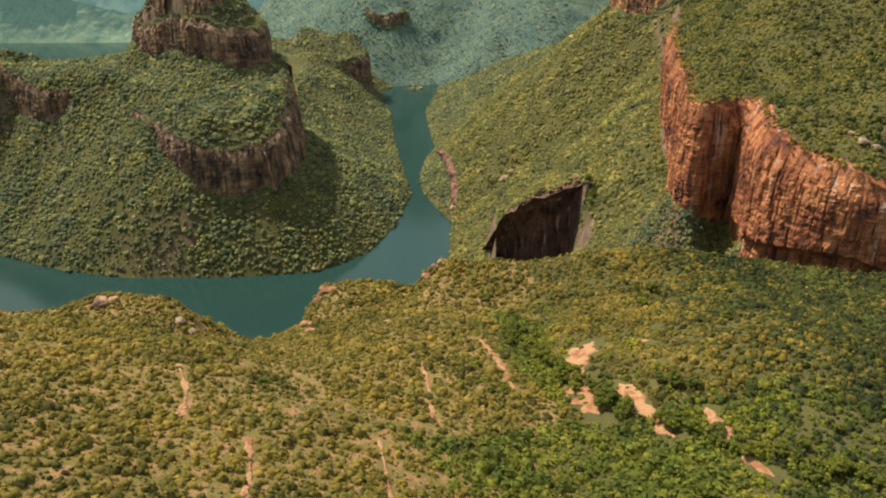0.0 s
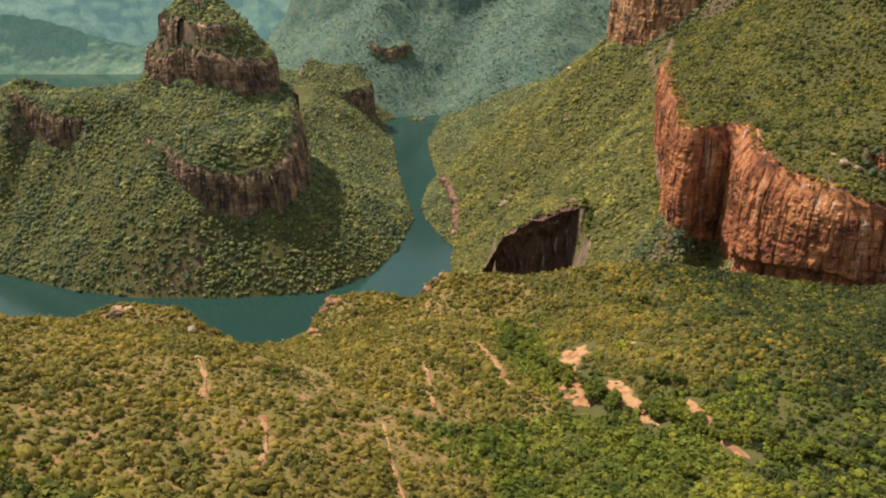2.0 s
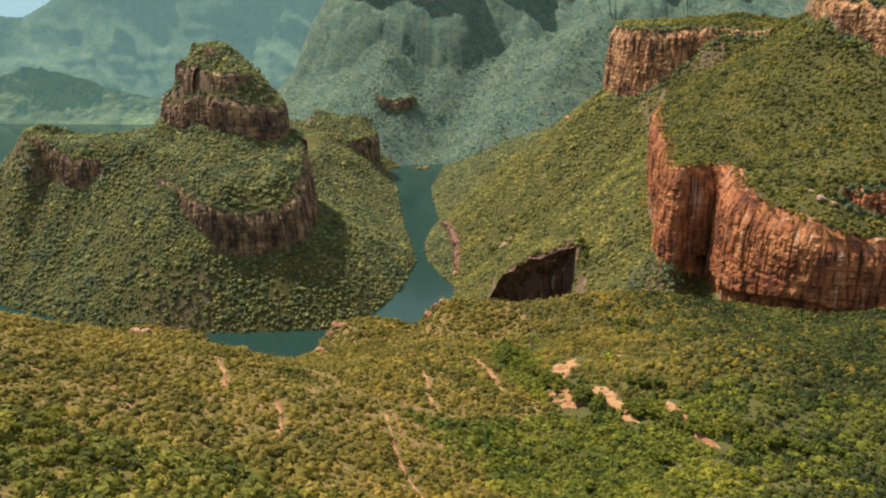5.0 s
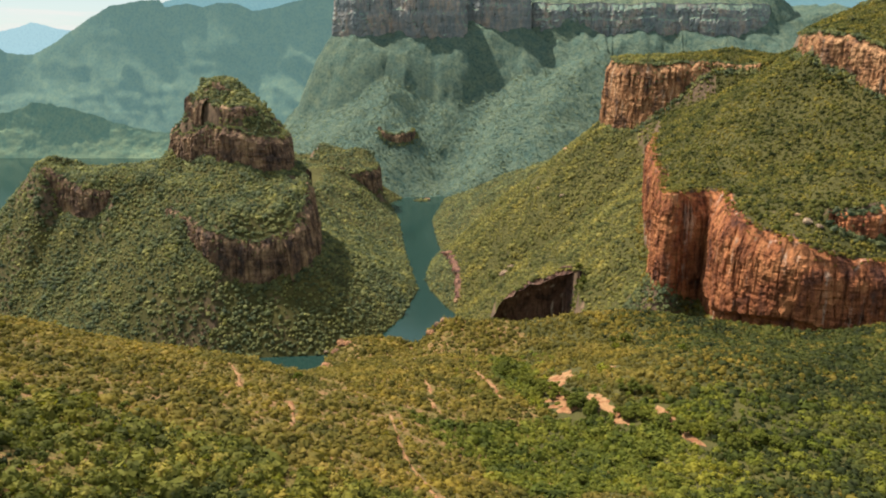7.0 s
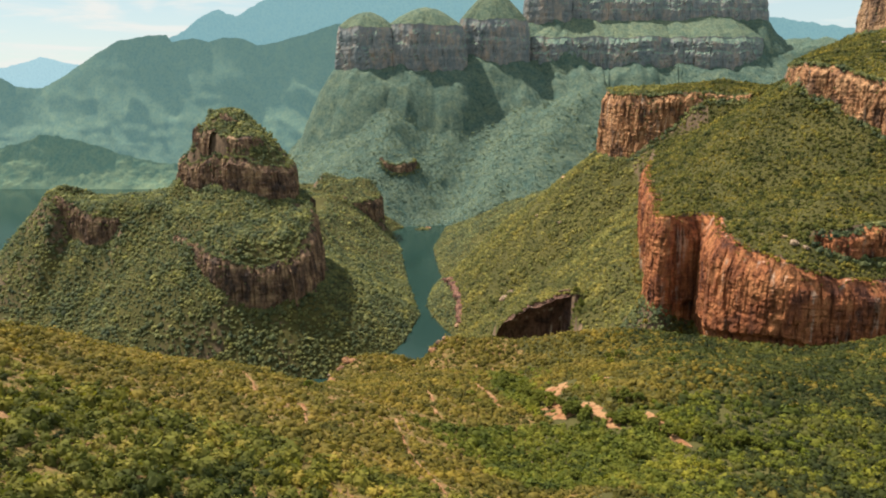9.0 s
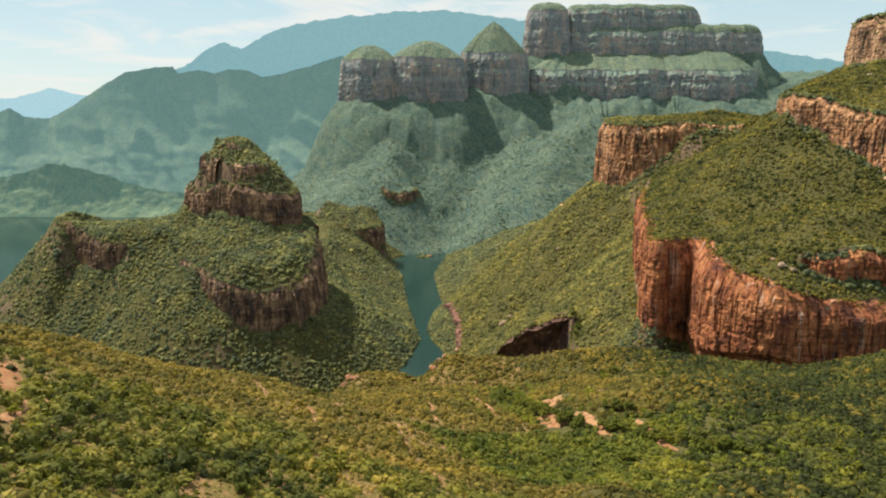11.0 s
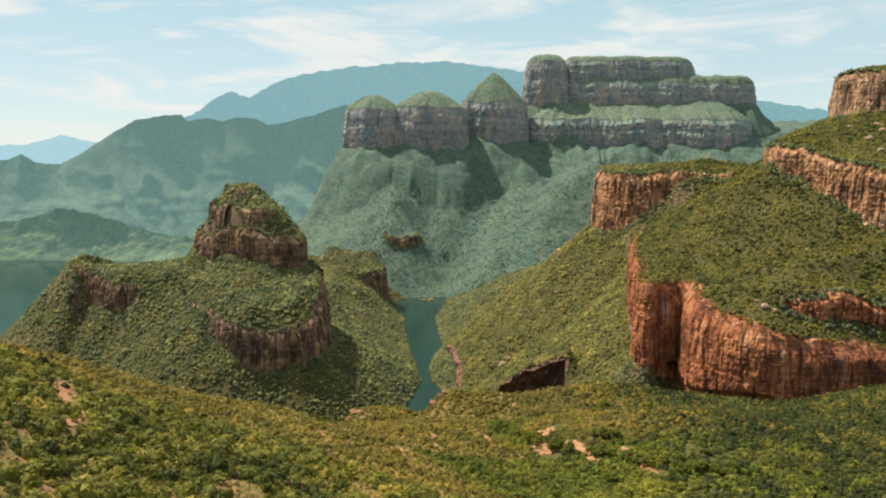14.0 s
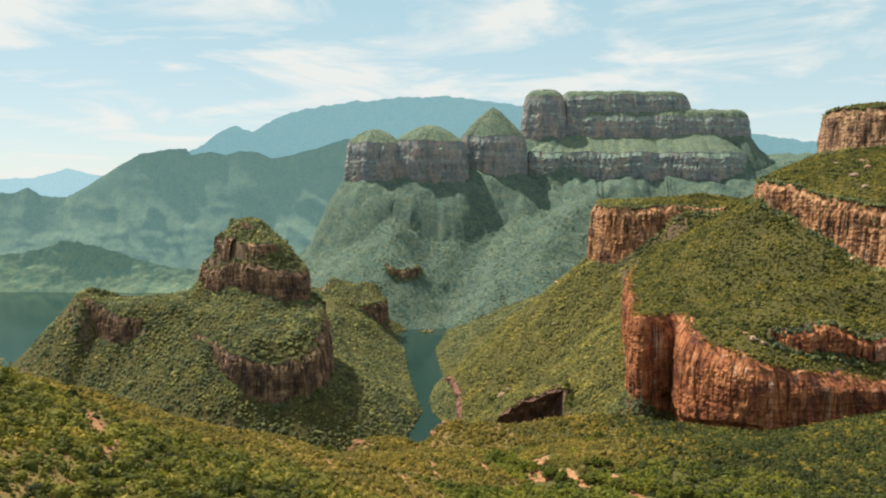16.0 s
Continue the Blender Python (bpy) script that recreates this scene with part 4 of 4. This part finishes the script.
scatter("scrub", (-430, 420), (-150, 210), 4.9, (1.5, 5.4), near_scrub, M_NEAR, "olive-green thorn bushes on a dry slope", 44, 5, 0.9, 0.27)
scatter("grass_tufts", (-430, 300), (-120, 420), 3.0, (0.6, 1.6), grassy_gaps, M_GRASS, "tufts of dry yellow grass between thorn bushes", 9, 25, 0.8, 0.4)
scatter("scrub", (-650, 760), (200, 880), 4.3, (1.2, 4.4), open_scrub, M_BUSH, "dense olive-green bushes on a dry ridge", 10, 6, 0.85, 0.38)
scatter("scrub", (100, 760), (80, 880), 4.0, (1.4, 4.4), shade_toned_scrub, M_DARKER, "dark green bushes toned as shade on the far flank of the ridge", 9, 16, 0.9, 0.38)
scatter("thicket", (-40, 420), (200, 700), 4.4, (1.9, 5.2), hollow_scrub, M_LUSH, "fresh green thicket along a dry gully", 26, 7, 0.85, 0.34)
scatter("thicket", (0, 320), (300, 680), 16.0, (2.4, 4.6), gully_slope, M_LIME, "yellow-green shrubs beside a dry gully", 34, 18, 0.9, 0.32)
scatter("scrub", (330, 1400), (480, 2100), 5.5, (1.8, 4.9), upper_scrub, M_UPLAND, "scattered bushes on the slope above the cliff", 6, 10, 0.8, 0.42, 2.4)
scatter("scrub", (330, 1400), (480, 2100), 15.0, (2.2, 5.4), upper_scrub, M_DARKER, "dark green shrubs on the slope above the cliff", 18, 14, 0.8, 0.42)
scatter("scrub", (-300, 300), (-440, -150), 8.0, (1.6, 4.4), open_scrub, M_BUSH, "olive-green thorn bushes on the back of the ridge", 17, 15)
scatter("woodland", (-1300, 100), (880, 2200), 7.0, (3.2, 7.6), butte_wood, M_WOOD, "dense green woodland on the canyon slopes", 6, 8, 0.8, 0.42)
scatter("woodland", (-60, 700), (880, 2200), 7.0, (2.8, 7.0), bank_wood, M_BANKWOOD, "woodland toned yellow-green as sunlit on the river slope", 6, 28, 0.75, 0.42)
scatter("thicket", (238, 292), (1228, 1302), 2.1, (1.8, 3.8), anywhere, M_BANKWOOD, "bushes clinging to the rock beside the hollow", 8, 31, 0.9, 0.4, 20)
scatter("thicket", (275, 440), (930, 1070), 3.3, (2.2, 5.2), below_cliff, M_WOOD, "dark trees crowding the foot of the red cliff", 10, 32, 0.9, 0.4, 20)
scatter("woodland", (-1500, 700), (2200, 3050), 10.0, (3.4, 7.6), closed_wood, M_WOOD, "dense green woodland further up the valley", 3, 9, 0.7, 0.5)
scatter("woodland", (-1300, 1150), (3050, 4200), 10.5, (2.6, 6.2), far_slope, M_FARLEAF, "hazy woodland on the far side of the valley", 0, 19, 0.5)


def fringe(name, walls, spacing, rim_size, foot_size, mat, label, seed):
    """Bushes hanging over the rims, on ledges and along the feet of rock walls."""
    rng = np.random.default_rng(seed)
    rows_ = []
    for p, n, low, high, lean, curve, amp in walls:
        step = float(np.hypot(*(p[1] - p[0])))
        m = max(int(len(p) * step / spacing), 2)
        for count, kind in ((m, 0), (m, 1), (int(m * 0.8), 2)):
            i = rng.integers(0, len(p), count)
            if kind == 0:
                o, r = rng.uniform(-9, 3.0, count), rng.uniform(*rim_size, count)
                z = high[i] - 0.35 * r - 0.25 * np.clip(o, 0, None) * 4
            elif kind == 1:
                o, r = lean + rng.uniform(4, 20, count), rng.uniform(*foot_size, count)
                z = relief(*(p[i] + n[i] * o[:, None]).T)
            else:
                v = 1 - rng.random(count) ** 2 * 0.8
                o, r = 2 + lean * (1 - v ** curve) + 0.3 * amp + rng.uniform(0, 2, count), rng.uniform(rim_size[0] * 0.6, rim_size[1] * 0.6, count)
                z = low[i] + (high[i] - low[i]) * v
            xy = p[i] + n[i] * o[:, None]
            rows_.append(np.stack([xy[:, 0], xy[:, 1], z, r], 1))
    q = np.concatenate(rows_)
    return bush_mesh(name, q[:, 0], q[:, 1], q[:, 2], q[:, 3], mat, label, 13, rng, 0.85)


fringe("cliff_bushes", WALLS[:1], 2.6, (1.5, 3.4), (2.5, 5.0), M_BUSH, "bushes along the rim and foot of the red cliff", 61)
fringe("cliff_bushes", WALLS[5:12], 1.8, (2.0, 5.0), (3.0, 6.0), M_WOOD, "bushes hanging over the ledges of the butte", 63)
fringe("cliff_bushes", WALLS[1:5] + WALLS[13:15], 2.4, (2.5, 6.5), (3.5, 7.0), M_WOOD, "bushes along the rims and feet of rock bands", 62)


# ---- bare soil ----
def soil_patch(width, pts, seed):
    p, s = resample(smooth_line(pts, False), 1.5, False)
    n = outward(p, False, 1)
    k = np.linspace(-1, 1, 9)
    w = width * (0.75 + 0.5 * vnoise(s / 8, s * 0, seed)) * np.clip(np.minimum(s, s[-1] - s) / (width * 1.2) + 0.15, 0, 1)
    edge = 1 + 0.35 * vnoise(s[:, None] / 3, k[None] * 3, seed + 1)
    x = p[:, 0, None] + n[:, 0, None] * w[:, None] * k * edge
    y = p[:, 1, None] + n[:, 1, None] * w[:, None] * k * edge
    z = relief(x, y) + 0.75 * (1 - 0.9 * k[None] ** 4) + 0.3 * fbm(x / 2, y / 2, 2, seed)
    v = np.stack([x, y, z], 2).reshape(-1, 3)
    ob = mesh_object("bare_ground", v, grid_faces(len(p), 9)[:, ::-1], M_SOIL)
    return tagged(ob, "eroded strip of bare reddish soil and rock", "bare soil", "bare strips on the ridge", "structure")


for i, (w_, pts_) in enumerate(SCARS):
    soil_patch(w_, pts_, 200 + i)


# ---- boulders ----
def make_boulder(x, y, size, mat, label, seed, stretch=(1.3, 1.0, 0.7)):
    bm = bmesh.new()
    bmesh.ops.create_icosphere(bm, subdivisions=3, radius=1)
    off = Vector((seed * 3.1, seed * 1.7, 0))
    for v in bm.verts:
        d = v.co.copy()
        for axis in ((1, 0.2, 0.3), (-0.6, 1, 0.1), (0.1, -0.8, 0.7), (-0.3, -0.2, 1), (0.8, -0.6, 0.4)):
            a = Vector(axis).normalized()
            lim = 0.72 + 0.15 * noise.noise(a * 3 + off)
            over = d.dot(a) - lim
            if over > 0:
                d -= a * over * 0.85
        d *= 1 + 0.12 * noise.noise(v.co * 2.5 + off)
        v.co = Vector((d.x * stretch[0], d.y * stretch[1], d.z * stretch[2])) * size
    me = bpy.data.meshes.new("boulder")
    bm.to_mesh(me)
    bm.free()
    me.materials.append(mat)
    ob = new("boulder", me)
    z = float(relief(np.array([float(x)]), np.array([float(y)]))[0])
    ob.matrix_world = pose(x, y, z + size * stretch[2] * 0.35, 0, 0, (seed * 47) % 360)
    return tagged(ob, label, "boulder", "loose boulders")


M_BOULDER = rock_material("pale_boulder", (0.50, 0.40, 0.28), (0.38, 0.27, 0.18), (0.18, 0.12, 0.09), 4.0)
for i, (bx_, by_, bs_, lab_) in enumerate((
        (500, 858, 7, "pale flat boulder among bushes above the cliff"), (514, 850, 5, "pale boulder among bushes above the cliff"), (492, 872, 4, "tilted boulder among bushes above the cliff"),
        (145, 1654, 14, "large pale boulder on the wooded river slope"), (158, 1664, 9, "pale boulder leaning on a larger one"),
        (-388, 732, 9, "brown rock outcrop at the edge of the ridge"), (-376, 738, 6, "small brown rock at the ridge edge"), (-295, 712, 6, "pale rock on the ridge edge"),
        (-281, 706, 5, "pale rock on the ridge edge"), (-139, 760, 7, "orange rock outcrop on the ridge lip"), (-142, 655, 6, "orange rock outcrop below the ridge lip"),
        (-132, 618, 5, "orange rock outcrop below the ridge lip"), (-145, 742, 6, "orange rock outcrop on the ridge lip"), (-131, 756, 5, "orange rock outcrop on the ridge lip"), (-20, 768, 6, "orange rock outcrop over the river"), (-57, 632, 3.5, "pale rock among bushes on the ridge"), (159, 523, 3, "pale rock beside bare soil"),
        (-11, 772, 6, "rocky outcrop over the river"), (-3, 776, 5, "rocky outcrop over the river"), (-38, 636, 3.5, "pale rock among bushes on the ridge"),
        (20, 1690, 8, "dark rock at the waterline"), (12, 1930, 12, "dark red rocks on the river bank"), (2, 1985, 12, "dark red rocks on the river bank"),
        (-274, 1388, 5, "pale rock at the waterline"), (69, 345, 2.2, "pale rock on the scrubby slope"), (-100, 3030, 12, "sandy rock islet at the river end"),
        (300, 1780, 7, "pale rock on the wooded slope"), (250, 1900, 6, "pale rock on the wooded slope"), (340, 2010, 9, "brown outcrop on the ridge slope"),
        (880, 1290, 9, "pale boulder under the rock tower"), (930, 1330, 8, "brown boulder under the rock tower"), (860, 1210, 7, "pale boulder on the scrubby slope"),
        (985, 1450, 10, "brown boulder under the rock tower"), (905, 1420, 7, "pale boulder on the scrubby slope"), (800, 1130, 6, "brown rock below the fluted band"))):
    make_boulder(bx_, by_, bs_, M_BOULDER if "pale" in lab_ else M_BANK if "red" in lab_ else M_TAN if "orange" in lab_ else M_GREY, lab_, i + 1)


# ---- trees ----
def part(name, bm, mat, parent, label=""):
    me = bpy.data.meshes.new(name)
    bm.to_mesh(me)
    bm.free()
    me.materials.append(mat)
    if name == "crown":
        me.attributes.new("tone", "FLOAT", "POINT").data.foreach_set("value", np.full(len(me.vertices), 0.5, np.float32))
    else:
        me.shade_smooth()
    ob = new(name, me)
    ob.parent = parent
    return tagged(ob, label)


def tree_kind(seed, leaves, label):
    """A spreading tree about 10 m high: trunk with limbs, crown of many clumps."""
    rng = random.Random(seed)
    root = new("tree")
    bm = bmesh.new()

    def limb(a, b, ra, rb):
        d = (b - a)
        q = d.to_track_quat("Z", "Y").to_matrix().to_4x4()
        bmesh.ops.create_cone(bm, cap_ends=True, segments=7, radius1=ra, radius2=rb, depth=d.length, matrix=Matrix.Translation((a + b) / 2) @ q)
    limb(Vector((0, 0, -1)), Vector((0.2, 0.1, 3.2)), 0.42, 0.28)
    tips = []
    for k in range(6):
        a = k * 1.05 + rng.random()
        tip = Vector((math.cos(a) * rng.uniform(2.2, 3.6), math.sin(a) * rng.uniform(2.2, 3.6), rng.uniform(4.8, 7.4)))
        limb(Vector((0.2, 0.1, rng.uniform(2.4, 3.2))), tip, 0.2, 0.06)
        tips.append(tip)
    part("trunk", bm, M_BARK, root, "grey branching trunk")
    bm = bmesh.new()
    for k in range(26):
        base = tips[k % 6] if k < 18 else Vector((rng.uniform(-1.5, 1.5), rng.uniform(-1.5, 1.5), rng.uniform(6, 8.4)))
        at = base + Vector((rng.gauss(0, 0.9), rng.gauss(0, 0.9), rng.gauss(0.2, 0.7)))
        r = rng.uniform(0.9, 1.8)
        bmesh.ops.create_icosphere(bm, subdivisions=1, radius=r * 0.75, matrix=Matrix.Translation(at) @ Matrix.Diagonal((1.1, 1.0, 0.75, 1)))
        for _leaf in range(34):
            d = Vector((rng.gauss(0, 1), rng.gauss(0, 1), rng.gauss(0.3, 0.9))).normalized()
            q = (d + Vector((rng.gauss(0, 0.5), rng.gauss(0, 0.5), rng.gauss(0.3, 0.5)))).to_track_quat("Z", "Y")
            w = rng.uniform(0.25, 0.5)
            o = at + d * r * rng.uniform(0.7, 1.1)
            turn = rng.uniform(0, 6.28)
            bm.faces.new([bm.verts.new(o + q @ Vector((w * math.cos(turn + a), w * math.sin(turn + a), 0))) for a in (0, 1.3, 3.1, 4.6)])
    part("crown", bm, leaves, root, "uneven leafy crown")
    return tagged(root, label, "tree", "trees along the gully")


kinds = [tree_kind(1, M_DARK, "dark green spreading tree in a gully"), tree_kind(2, M_LUSH, "fresh green tree in a gully"), tree_kind(3, M_LIME, "yellow-green tree on a dry slope")]


def plant(kind, x, y, scale, turn):
    z = float(relief(np.array([float(x)]), np.array([float(y)]))[0])
    return copy_thing(kind, pose(x, y, z - 0.3, 0, 0, turn) @ Matrix.Diagonal((scale, scale, scale * 0.9, 1)))


rng_t = random.Random(12)
gp, _ = resample(smooth_line(GULLY, False), 11, False)
for x_, y_ in gp:
    for _k in range(2):
        plant(kinds[0 if rng_t.random() < 0.5 else 1], x_ + rng_t.gauss(0, 7), y_ + rng_t.gauss(0, 7), rng_t.uniform(0.7, 1.3), rng_t.uniform(0, 360))
for x_, y_, k_, sc_ in ((217, 690, 0, 1.7), (205, 694, 0, 1.1), (167, 444, 0, 1.4), (176, 438, 0, 1.2), (158, 452, 0, 0.9), (240, 548, 2, 1.0), (128, 424, 1, 1.3), (118, 436, 0, 1.0),
                        (64, 606, 0, 1.4), (72, 596, 0, 1.2), (84, 512, 0, 1.3), (94, 500, 1, 1.2), (-120, 404, 2, 0.9), (206, 360, 0, 1.3), (150, 330, 1, 1.4), (230, 340, 1, 1.3)):
    plant(kinds[k_], x_, y_, sc_, rng_t.uniform(0, 360))
for x_, y_ in ((250, 375), (300, 350), (330, 330), (200, 300), (110, 350), (270, 300), (40, 320), (90, 300), (160, 280), (320, 290)):
    plant(kinds[1], x_ + rng_t.gauss(0, 6), y_ + rng_t.gauss(0, 6), rng_t.uniform(0.7, 1.1), rng_t.uniform(0, 360))
for x_, y_, sc_ in ((262, 1264, 1.3), (270, 1258, 1.6), (266, 1284, 1.4), (282, 1272, 1.2), (256, 1252, 1.5), (250, 1240, 1.3), (262, 1236, 1.2), (268, 1246, 1.6), (258, 1276, 1.2), (84, 1322, 0.9), (80, 1312, 0.8), (86, 1304, 0.7)):
    plant(kinds[0], x_, y_, sc_, rng_t.uniform(0, 360))
for _k in range(70):
    x_, y_ = rng_t.uniform(-350, -60), rng_t.uniform(30, 230)
    plant(kinds[rng_t.choice((0, 0, 1, 1, 2))], x_, y_, rng_t.uniform(0.35, 0.75), rng_t.uniform(0, 360))
for k_, (x_, y_) in zip(kinds, ((72, 640), (60, 570), (195, 640))):
    k_.matrix_basis = pose(x_, y_, float(relief(np.array([float(x_)]), np.array([float(y_)]))[0]) - 0.3)
